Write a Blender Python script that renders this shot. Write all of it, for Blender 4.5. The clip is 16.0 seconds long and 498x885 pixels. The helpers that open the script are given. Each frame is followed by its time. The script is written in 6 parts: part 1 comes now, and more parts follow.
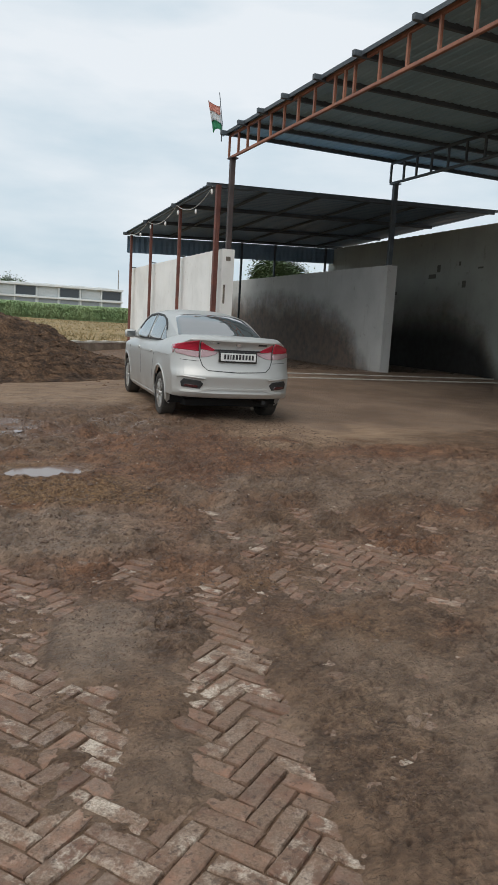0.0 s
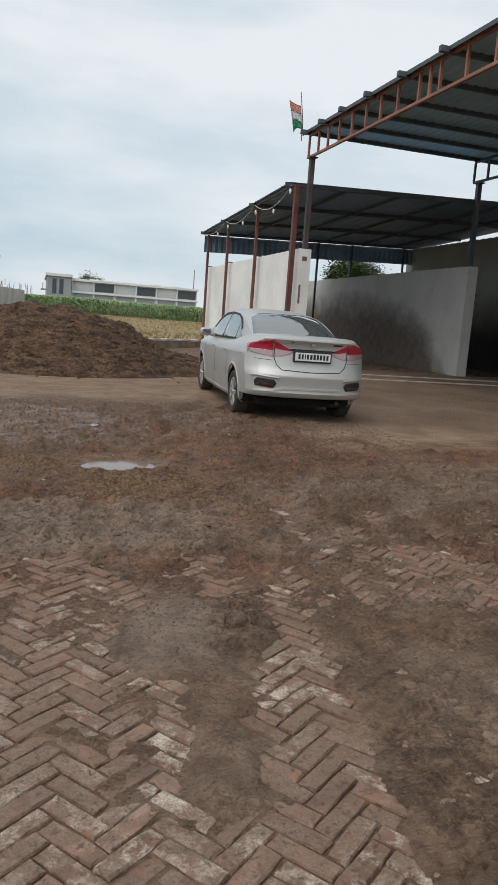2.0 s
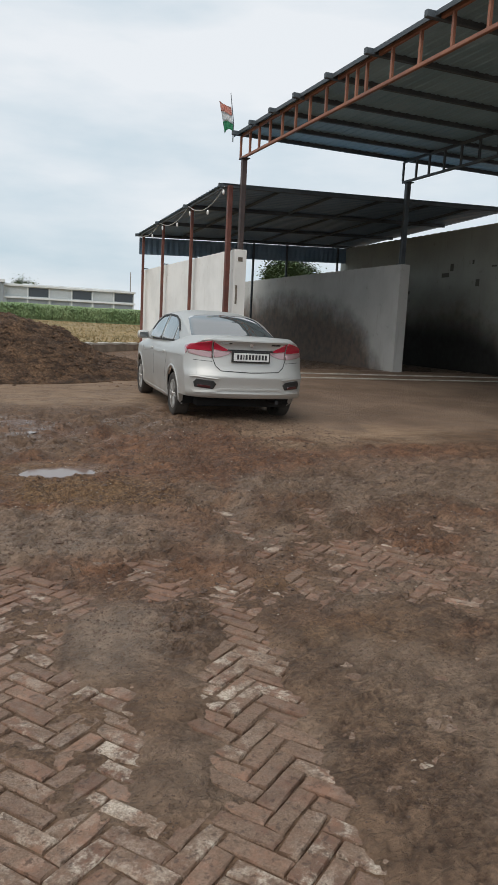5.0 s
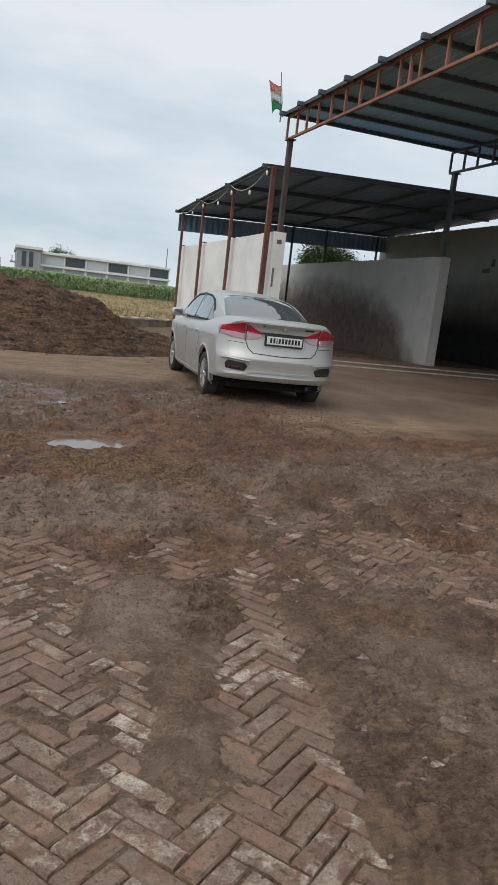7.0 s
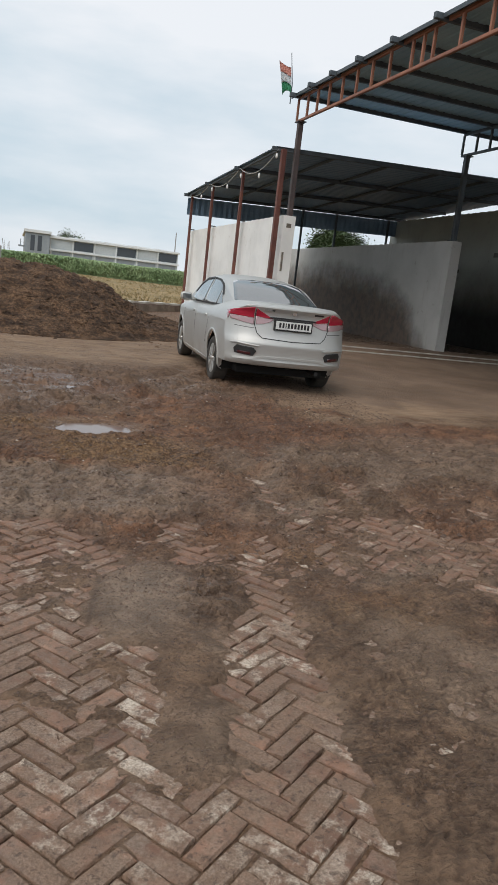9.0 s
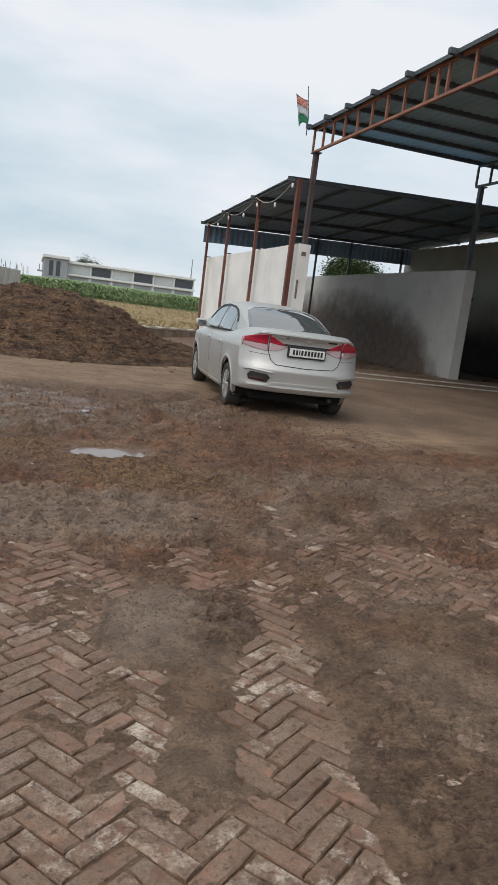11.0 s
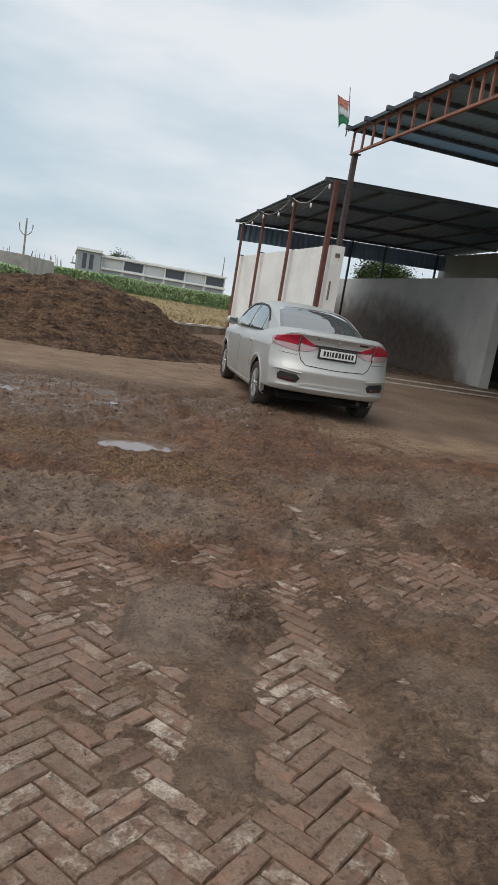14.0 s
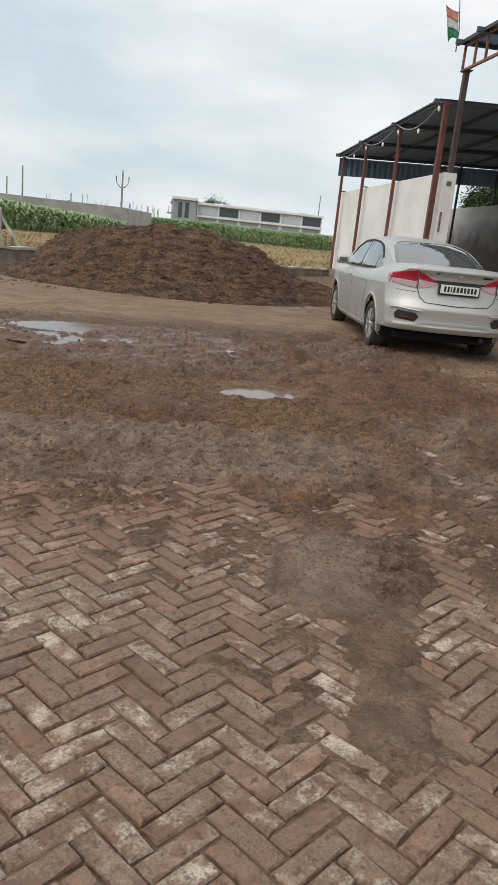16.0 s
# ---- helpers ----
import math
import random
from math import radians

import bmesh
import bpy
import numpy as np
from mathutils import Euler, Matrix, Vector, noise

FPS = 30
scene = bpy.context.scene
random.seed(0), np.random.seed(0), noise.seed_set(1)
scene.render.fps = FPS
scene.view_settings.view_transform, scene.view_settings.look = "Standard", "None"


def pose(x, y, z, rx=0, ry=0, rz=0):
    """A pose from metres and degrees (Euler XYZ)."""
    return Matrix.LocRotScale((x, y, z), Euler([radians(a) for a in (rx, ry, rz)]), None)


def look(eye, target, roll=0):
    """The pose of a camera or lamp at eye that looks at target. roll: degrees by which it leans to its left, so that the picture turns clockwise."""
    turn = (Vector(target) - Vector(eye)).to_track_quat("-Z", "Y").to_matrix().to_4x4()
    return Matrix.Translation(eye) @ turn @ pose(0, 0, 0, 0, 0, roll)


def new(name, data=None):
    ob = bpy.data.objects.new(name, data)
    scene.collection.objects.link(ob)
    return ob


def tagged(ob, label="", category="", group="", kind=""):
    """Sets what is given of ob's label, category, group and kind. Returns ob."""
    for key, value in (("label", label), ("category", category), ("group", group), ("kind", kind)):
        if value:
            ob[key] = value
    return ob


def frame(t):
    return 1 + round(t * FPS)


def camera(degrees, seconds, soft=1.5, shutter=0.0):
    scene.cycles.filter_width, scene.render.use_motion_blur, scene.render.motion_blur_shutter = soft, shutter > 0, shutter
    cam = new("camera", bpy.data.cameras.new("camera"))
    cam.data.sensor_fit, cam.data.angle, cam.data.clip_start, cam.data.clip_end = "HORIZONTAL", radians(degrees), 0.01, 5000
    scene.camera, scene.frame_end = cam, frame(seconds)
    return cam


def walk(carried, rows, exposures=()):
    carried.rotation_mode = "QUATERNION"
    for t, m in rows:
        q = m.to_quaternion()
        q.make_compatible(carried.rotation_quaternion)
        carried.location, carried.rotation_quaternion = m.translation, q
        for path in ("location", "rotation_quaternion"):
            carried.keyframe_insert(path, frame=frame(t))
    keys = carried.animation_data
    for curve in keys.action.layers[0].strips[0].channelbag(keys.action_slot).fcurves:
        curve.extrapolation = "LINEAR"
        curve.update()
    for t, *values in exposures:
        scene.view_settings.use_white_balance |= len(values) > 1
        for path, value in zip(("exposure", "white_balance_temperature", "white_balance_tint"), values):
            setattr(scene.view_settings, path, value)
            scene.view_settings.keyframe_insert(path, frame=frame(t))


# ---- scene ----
cam = camera(38.0, 16.0, soft=1.5)
# seconds, place in metres, turn in degrees
ROWS = [
    (0.0, 0.000, 0.000, 1.500, 81.15, -3.26, -23.06),
    (0.5, 0.001, 0.007, 1.501, 80.86, -2.73, -23.34),
    (1.0, -0.033, 0.015, 1.502, 80.65, -3.44, -18.62),
    (1.5, -0.041, 0.032, 1.492, 80.04, -4.42, -14.54),
    (2.0, -0.014, 0.047, 1.482, 80.82, -4.17, -17.35),
    (2.5, -0.011, 0.042, 1.487, 81.84, -4.56, -21.32),
    (3.0, -0.012, 0.037, 1.491, 81.76, -4.39, -21.97),
    (3.5, -0.014, 0.039, 1.492, 81.69, -4.94, -21.75),
    (4.0, -0.012, 0.043, 1.483, 82.11, -4.81, -21.57),
    (4.5, -0.021, 0.021, 1.499, 81.08, -2.65, -20.38),
    (4.7, 0.001, 0.025, 1.490, 81.14, -2.29, -21.92),
    (6.8, -0.022, 0.055, 1.482, 80.14, -6.26, -19.71),
    (7.0, -0.020, 0.058, 1.486, 79.63, -6.40, -19.55),
    (7.5, -0.027, 0.060, 1.485, 80.50, -7.08, -19.36),
    (8.0, -0.029, 0.062, 1.485, 79.36, -6.36, -18.32),
    (8.5, -0.015, 0.078, 1.483, 78.21, -5.69, -17.59),
    (8.7, -0.014, 0.081, 1.480, 78.28, -6.48, -18.87),
    (10.8, -0.015, 0.048, 1.498, 79.58, -7.02, -17.83),
    (11.0, -0.022, 0.042, 1.497, 80.24, -7.03, -17.69),
    (11.5, -0.026, 0.062, 1.489, 79.45, -7.70, -16.05),
    (12.0, -0.038, 0.073, 1.485, 79.70, -8.46, -15.34),
    (12.5, -0.044, 0.059, 1.493, 80.33, -8.64, -14.73),
    (13.0, -0.052, 0.086, 1.480, 79.15, -9.10, -13.62),
    (13.5, -0.051, 0.093, 1.479, 79.54, -9.56, -14.39),
    (14.0, -0.043, 0.087, 1.480, 79.89, -9.27, -15.38),
    (14.5, -0.050, 0.099, 1.474, 79.14, -9.97, -14.04),
    (15.0, -0.061, 0.093, 1.482, 78.72, -7.65, -10.95),
    (15.5, -0.116, 0.148, 1.465, 76.88, -6.38, -8.87),
    (16.0, -0.210, 0.250, 1.438, 74.57, -5.68, -7.91),
]
walk(cam, [(t, pose(x, y, z, rx, ry, rz)) for t, x, y, z, rx, ry, rz in ROWS], [(0.0, 0.04, 6500, 10), (0.5, 0.04, 6500, 10), (1.5, 0.09, 6700, 12), (2.5, -0.08, 6450, 10), (3.5, -0.04, 6450, 10), (4.5, 0.04, 6600, 11), (7.0, -0.04, 6500, 11), (7.5, -0.06, 6500, 11), (8.5, 0.08, 6600, 12), (11.0, 0.06, 6600, 12), (12.5, 0.06, 6650, 12), (13.5, -0.05, 6550, 11), (15.0, 0.08, 6700, 12), (16.0, 0.16, 6850, 12)])

# ---- light: an overcast monsoon sky and a weak, wide sun ----
world = bpy.data.worlds.new("overcast_sky")
scene.world = world
world.use_nodes = True
wn, wl = world.node_tree.nodes, world.node_tree.links
wn.clear()
SUN_EL, SUN_AZ = radians(50), radians(232)
sky = wn.new("ShaderNodeTexSky")
sky.sky_type, sky.sun_disc, sky.sun_elevation, sky.sun_rotation = "NISHITA", False, SUN_EL, SUN_AZ
sky.dust_density, sky.air_density = 3.0, 1.0
sky_dim = wn.new("ShaderNodeMix")
sky_dim.data_type, sky_dim.blend_type = "RGBA", "MULTIPLY"
sky_dim.inputs["Factor"].default_value = 1.0
sky_dim.inputs["B"].default_value = (0.09, 0.09, 0.09, 1)
wl.new(sky.outputs[0], sky_dim.inputs["A"])
coord = wn.new("ShaderNodeTexCoord")
squash = wn.new("ShaderNodeMapping")
squash.inputs["Scale"].default_value = (1.0, 1.0, 3.4)
squash.inputs["Location"].default_value = (0.35, 0.1, 0.2)
wl.new(coord.outputs["Generated"], squash.inputs["Vector"])
cloud = wn.new("ShaderNodeTexNoise")
cloud.inputs["Scale"].default_value, cloud.inputs["Detail"].default_value = 2.6, 6.0
cloud.inputs["Roughness"].default_value = 0.5
wl.new(squash.outputs[0], cloud.inputs["Vector"])
ramp = wn.new("ShaderNodeValToRGB")
ramp.color_ramp.elements[0].position, ramp.color_ramp.elements[0].color = 0.36, (0.55, 0.69, 0.78, 1)
ramp.color_ramp.elements[1].position, ramp.color_ramp.elements[1].color = 0.64, (0.86, 0.91, 0.95, 1)
wl.new(cloud.outputs["Fac"], ramp.inputs["Fac"])
veil = wn.new("ShaderNodeMix")
veil.data_type = "RGBA"
veil.inputs["Factor"].default_value = 0.90
wl.new(sky_dim.outputs["Result"], veil.inputs["A"])
wl.new(ramp.outputs["Color"], veil.inputs["B"])
bg = wn.new("ShaderNodeBackground")
bg.inputs["Strength"].default_value = 1.0
wl.new(veil.outputs["Result"], bg.inputs["Color"])
wout = wn.new("ShaderNodeOutputWorld")
wl.new(bg.outputs[0], wout.inputs[0])

sun_data = bpy.data.lights.new("sun", "SUN")
sun_data.energy, sun_data.angle, sun_data.color = 1.5, radians(50), (1.0, 0.96, 0.9)
sun = new("sun", sun_data)
sun.matrix_world = look((0, 0, 30), (-math.sin(SUN_AZ) * math.cos(SUN_EL), -math.cos(SUN_AZ) * math.cos(SUN_EL), 30 - math.sin(SUN_EL)))

# ---- materials ----
class Nodes:
    """A small builder for node materials."""

    def __init__(self, name):
        self.m = bpy.data.materials.new(name)
        self.m.use_nodes = True
        self.n, self.l = self.m.node_tree.nodes, self.m.node_tree.links
        self.b = self.n["Principled BSDF"]
        self.co = self.n.new("ShaderNodeTexCoord").outputs["Object"]

    def put(self, kind, **at):
        node = self.n.new(kind)
        for key, value in at.items():
            node.inputs[key].default_value = value
        return node

    def mapped(self, scale=(1, 1, 1), turn=0.0):
        node = self.n.new("ShaderNodeMapping")
        node.inputs["Scale"].default_value = scale
        node.inputs["Rotation"].default_value = (0, 0, radians(turn))
        self.l.new(self.co, node.inputs["Vector"])
        return node.outputs[0]

    def noise(self, scale, detail=4.0, rough=0.55, vec=None):
        node = self.put("ShaderNodeTexNoise", Scale=scale, Detail=detail, Roughness=rough)
        self.l.new(vec or self.co, node.inputs["Vector"])
        return node.outputs["Fac"]

    def step(self, value, low, high, a=0.0, b=1.0):
        node = self.n.new("ShaderNodeMapRange")
        node.interpolation_type = "SMOOTHSTEP"
        self.l.new(value, node.inputs["Value"])
        for i, v in zip((1, 2, 3, 4), (low, high, a, b)):
            node.inputs[i].default_value = v
        return node.outputs[0]

    def math(self, op, a, b=0.0):
        node = self.n.new("ShaderNodeMath")
        node.operation = op
        for i, v in enumerate((a, b)):
            if isinstance(v, (int, float)):
                node.inputs[i].default_value = v
            else:
                self.l.new(v, node.inputs[i])
        return node.outputs[0]

    def mix(self, fac, a, b, how="MIX"):
        node = self.n.new("ShaderNodeMix")
        node.data_type, node.blend_type = "RGBA", how
        for key, v in (("Factor", fac), ("A", a), ("B", b)):
            if isinstance(v, (int, float)):
                node.inputs[key].default_value = v
            elif isinstance(v, tuple):
                node.inputs[key].default_value = (*v, 1)
            else:
                self.l.new(v, node.inputs[key])
        return node.outputs["Result"]

    def vivid(self, color, amount):
        node = self.put("ShaderNodeHueSaturation", Saturation=amount)
        self.l.new(color, node.inputs["Color"])
        return node.outputs["Color"]

    def attr(self, name):
        node = self.n.new("ShaderNodeAttribute")
        node.attribute_name = name
        return node.outputs["Fac"]

    def axis(self):
        node = self.n.new("ShaderNodeSeparateXYZ")
        self.l.new(self.co, node.inputs[0])
        return node.outputs

    def random(self):
        return self.n.new("ShaderNodeObjectInfo").outputs["Random"]

    def island(self):
        return self.n.new("ShaderNodeNewGeometry").outputs["Random Per Island"]

    def bump(self, height, strength=0.3, distance=0.02):
        node = self.put("ShaderNodeBump", Strength=strength, Distance=distance)
        self.l.new(height, node.inputs["Height"])
        self.l.new(node.outputs[0], self.b.inputs["Normal"])

    def set(self, color=None, rough=None, metal=None, **more):
        pairs = [("Base Color", color), ("Roughness", rough), ("Metallic", metal)]
        pairs += [(k.replace("_", " "), v) for k, v in more.items()]
        for key, v in pairs:
            if v is None:
                continue
            if isinstance(v, (int, float)):
                self.b.inputs[key].default_value = v
            elif isinstance(v, tuple):
                self.b.inputs[key].default_value = (*v, 1)
            else:
                self.l.new(v, self.b.inputs[key])
        return self.m


def worn(name, low, high, scale=6.0, rough=(0.6, 0.9), metal=0.0, bump=0.15, grain=60.0):
    """A surface that varies between two colours, coarsely and finely."""
    k = Nodes(name)
    coarse, fine = k.noise(scale, 5), k.noise(grain, 3)
    both = k.math("ADD", k.math("MULTIPLY", coarse, 0.7), k.math("MULTIPLY", fine, 0.3))
    k.bump(fine, bump, 0.01)
    return k.set(k.mix(k.step(both, 0.35, 0.65), low, high), k.step(coarse, 0.3, 0.7, *rough), metal)


def plain(name, color, rough=0.5, metal=0.0, **more):
    return Nodes(name).set(color, rough, metal, **more)


def ground_material():
    k = Nodes("yard_soil")
    big, mid, fine = k.noise(0.7, 5), k.noise(5.5, 7, 0.66), k.noise(42.0, 6, 0.72)
    streak = k.noise(3.0, 6, 0.65, k.mapped((1.0, 4.0, 1.0), 24))
    crumb = k.n.new("ShaderNodeTexVoronoi")
    crumb.inputs["Scale"].default_value = 34.0
    crumb.inputs["Randomness"].default_value = 1.0
    warp = k.n.new("ShaderNodeVectorMath")
    warp.operation = "ADD"
    k.l.new(k.co, warp.inputs[0])
    soft = k.put("ShaderNodeTexNoise", Scale=11.0, Detail=3.0)
    k.l.new(k.co, soft.inputs["Vector"])
    shrink = k.n.new("ShaderNodeVectorMath")
    shrink.operation = "SCALE"
    shrink.inputs["Scale"].default_value = 0.09
    k.l.new(soft.outputs["Color"], shrink.inputs[0])
    k.l.new(shrink.outputs[0], warp.inputs[1])
    k.l.new(warp.outputs[0], crumb.inputs["Vector"])
    lump = k.step(crumb.outputs["Distance"], 0.05, 0.55, 1.0, 0.0)
    grit = k.n.new("ShaderNodeTexVoronoi")
    grit.inputs["Scale"].default_value = 75.0
    k.l.new(k.co, grit.inputs["Vector"])
    c = k.mix(k.step(mid, 0.36, 0.64), (0.152, 0.102, 0.073), (0.288, 0.200, 0.147))
    c = k.mix(k.step(streak, 0.5, 0.66, 0, 0.55), c, (0.25, 0.178, 0.132))
    # red brick dust
    red = k.math("MULTIPLY", k.attr("red"), k.step(big, 0.3, 0.6, 0.55, 1.0))
    c = k.mix(red, c, k.mix(k.step(mid, 0.36, 0.66), (0.140, 0.076, 0.053), (0.330, 0.192, 0.135)))
    # ochre gravel
    c = k.mix(k.attr("ochre"), c, k.mix(k.step(fine, 0.42, 0.6), (0.165, 0.106, 0.068), (0.33, 0.22, 0.14)))
    # grey silt
    c = k.mix(k.attr("silt"), c, k.mix(k.step(mid, 0.34, 0.66), (0.172, 0.127, 0.097), (0.305, 0.233, 0.183)))
    # concrete apron
    c = k.mix(k.attr("apron"), c, k.mix(k.step(k.math("ADD", k.math("MULTIPLY", big, 0.6), k.math("MULTIPLY", mid, 0.4)), 0.36, 0.66), (0.172, 0.122, 0.092), (0.315, 0.236, 0.183)))
    # pale dry cover
    c = k.mix(k.attr("dry"), c, k.mix(k.step(streak, 0.3, 0.7), (0.29, 0.205, 0.148), (0.45, 0.335, 0.25)))
    # stubble field
    field = k.mix(k.step(k.noise(1.3, 6, 0.7, k.mapped((0.25, 1.0, 1.0), 0)), 0.35, 0.65), (0.16, 0.128, 0.065), (0.34, 0.245, 0.14))
    c = k.mix(k.attr("field"), c, field)
    wet = k.math("MULTIPLY", k.attr("wet"), k.step(mid, 0.3, 0.55, 0.45, 1.0))
    c = k.mix(k.math("MULTIPLY", wet, 0.6), c, k.mix(k.step(fine, 0.35, 0.7), (0.066, 0.043, 0.031), (0.145, 0.100, 0.074)))
    # shade of crumbs, pits and cracks painted in as dark colour; pale grit
    rough_ground = k.math("SUBTRACT", 1.0, k.math("MAXIMUM", k.math("MULTIPLY", k.attr("apron"), 0.55), k.attr("field")))
    pit_shade = k.math("MULTIPLY", k.math("MULTIPLY", k.step(fine, 0.43, 0.60, 1.0, 0.0), k.step(k.noise(2.3, 4), 0.36, 0.6, 0.25, 1.0)), rough_ground)
    c = k.mix(k.math("MULTIPLY", pit_shade, k.step(k.attr("silt"), 0.1, 0.8, 0.58, 0.32)), c, (0.066, 0.041, 0.029))
    c = k.mix(k.math("MULTIPLY", k.math("MULTIPLY", k.attr("crack_shade"), k.step(fine, 0.35, 0.65, 1.0, 0.6)), 0.85), c, (0.052, 0.033, 0.024))
    speck = k.math("MULTIPLY", k.step(grit.outputs["Distance"], 0.08, 0.2, 1.0, 0.0), k.step(k.noise(7.0, 3), 0.52, 0.6))
    c = k.mix(k.math("MULTIPLY", k.math("MULTIPLY", speck, 0.55), rough_ground), c, (0.42, 0.34, 0.26))
    rough = k.math("SUBTRACT", k.step(mid, 0.3, 0.7, 0.62, 0.85), k.math("MULTIPLY", wet, k.step(streak, 0.44, 0.54, 0.08, 0.62)))
    flake = k.step(k.noise(13.0, 5, 0.62, k.mapped((0.8, 1.5, 1.0), -28)), 0.47, 0.53)
    mid = k.math("ADD", mid, k.math("MULTIPLY", flake, 0.30))
    height = k.math("ADD", k.math("MULTIPLY", mid, 1.0), k.math("ADD", k.math("MULTIPLY", fine, 0.8), k.math("MULTIPLY", lump, 0.22)))
    k.bump(k.math("MULTIPLY", height, k.math("SUBTRACT", k.math("ADD", k.math("MULTIPLY", rough_ground, 0.75), 0.25), k.math("MAXIMUM", k.math("MULTIPLY", k.attr("silt"), 0.40), k.math("MULTIPLY", k.attr("wet"), 0.88)))), 1.0, 0.036)
    rough = k.math("SUBTRACT", rough, k.math("MULTIPLY", k.attr("silt"), 0.24))
    return k.set(k.vivid(c, 1.27), rough, 0.0, Specular_IOR_Level=0.42)


def brick_material(name, per_object):
    k = Nodes(name)
    pick = k.random() if per_object else k.island()
    # each brick takes its own stretch of the pattern
    shift = k.n.new("ShaderNodeVectorMath")
    shift.operation = "ADD"
    k.l.new(k.co, shift.inputs[0])
    k.l.new(k.math("MULTIPLY", pick, 37.0), shift.inputs[1])
    k.co = shift.outputs[0]
    mid, fine = k.noise(17.0, 6, 0.66), k.noise(120.0, 4, 0.7)
    c = k.mix(k.step(pick, 0.0, 1.0), (0.165, 0.095, 0.070), (0.310, 0.190, 0.140))
    c = k.mix(k.step(mid, 0.34, 0.62, 0.8, 0.0), c, (0.125, 0.082, 0.060))
    other = k.math("FRACT", k.math("MULTIPLY", pick, 7.31))
    lime = k.math("MULTIPLY", k.step(other, 0.25, 0.85, 0.12, 1.0), k.step(k.noise(11.0, 7, 0.72), 0.44, 0.58))
    c = k.mix(k.math("MULTIPLY", lime, 0.9), c, k.mix(k.step(fine, 0.35, 0.65), (0.40, 0.335, 0.275), (0.72, 0.63, 0.53)))
    third = k.math("FRACT", k.math("MULTIPLY", pick, 13.7))
    where = k.n.new("ShaderNodeNewGeometry").outputs["Position"]
    film = k.step(k.noise(3.4, 7, 0.74, where), 0.44, 0.57)
    speckled = k.math("MULTIPLY", k.step(k.noise(7.0, 6, 0.66), 0.40, 0.62), k.step(third, 0.0, 0.9, 0.25, 0.8))
    mud = k.math("MAXIMUM", k.math("MULTIPLY", film, 0.85), speckled)
    c = k.mix(mud, c, k.mix(k.step(fine, 0.35, 0.65), (0.145, 0.098, 0.071), (0.262, 0.186, 0.140)))
    # red slurry on the far courses
    parts = k.n.new("ShaderNodeSeparateXYZ")
    k.l.new(where, parts.inputs[0])
    slurry = k.math("MULTIPLY", k.step(parts.outputs[1], 2.9, 3.7, 0.0, 0.75), k.step(k.noise(5.0, 6, 0.7, where), 0.38, 0.58))
    c = k.mix(slurry, c, k.mix(k.step(mid, 0.35, 0.65), (0.15, 0.083, 0.059), (0.275, 0.165, 0.120)))
    c = k.mix(k.step(k.noise(38.0, 6, 0.7), 0.36, 0.47, 0.7, 0.0), c, (0.07, 0.045, 0.033))
    k.bump(k.math("ADD", k.math("MULTIPLY", mid, 0.8), k.math("MULTIPLY", fine, 0.3)), 1.0, 0.014)
    return k.set(k.vivid(c, 1.18), k.step(mid, 0.3, 0.7, 0.5, 0.8))


def wall_material(name, paint, dirt, mask_attr=True):
    """Lime-washed plaster, with stains and a near-black tone whose strengths are stored on the wall."""
    k = Nodes(name)
    big, mid, fine = k.noise(0.9, 5), k.noise(5.0, 5, 0.6), k.noise(45.0, 4)
    drip = k.noise(2.2, 5, 0.6, k.mapped((3.0, 3.0, 0.35)))
    c = k.mix(k.step(big, 0.35, 0.7), paint, tuple(v * 0.86 for v in paint))
    c = k.mix(k.step(drip, 0.55, 0.78, 0.0, 0.3), c, dirt)
    c = k.mix(k.step(mid, 0.62, 0.72, 0.0, 0.4), c, dirt)
    if mask_attr:
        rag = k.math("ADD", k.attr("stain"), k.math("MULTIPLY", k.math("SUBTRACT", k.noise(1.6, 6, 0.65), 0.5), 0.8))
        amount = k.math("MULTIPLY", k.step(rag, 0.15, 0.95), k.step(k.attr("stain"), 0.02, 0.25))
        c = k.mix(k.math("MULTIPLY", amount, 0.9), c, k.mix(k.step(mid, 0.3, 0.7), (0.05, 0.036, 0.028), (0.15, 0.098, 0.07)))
        black = k.math("MULTIPLY", k.step(k.attr("foot_black"), 0.2, 0.8), 0.95)
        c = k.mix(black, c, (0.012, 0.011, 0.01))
    k.bump(k.math("ADD", k.math("MULTIPLY", mid, 0.4), k.math("MULTIPLY", fine, 0.6)), 0.25, 0.01)
    return k.set(c, k.step(mid, 0.3, 0.7, 0.75, 0.95))


M_SOIL = ground_material()
M_BRICK, M_BRICKS = brick_material("paving_brick", True), brick_material("paving_brick_rest", False)
M_WHITE = wall_material("white_lime_wash", (0.84, 0.83, 0.80), (0.50, 0.46, 0.40))
M_GREYWALL = wall_material("grey_lime_wash", (0.50, 0.495, 0.475), (0.26, 0.225, 0.19))
M_TALL = wall_material("dull_plaster", (0.34, 0.35, 0.315), (0.18, 0.175, 0.145))
M_LOWWALL = worn("mud_plaster", (0.17, 0.13, 0.10), (0.32, 0.26, 0.21), 3.0, (0.8, 0.95), 0, 0.3, 40)
M_CAP = worn("pale_cement_cap", (0.36, 0.33, 0.29), (0.55, 0.52, 0.47), 4.0)
M_RED_STEEL = worn("red_oxide_steel", (0.105, 0.036, 0.028), (0.185, 0.070, 0.05), 3.0, (0.5, 0.8), 0.0, 0.1)
M_ORANGE_STEEL = worn("rusty_primer_steel", (0.21, 0.085, 0.052), (0.34, 0.155, 0.10), 2.5, (0.5, 0.8), 0.0, 0.1)
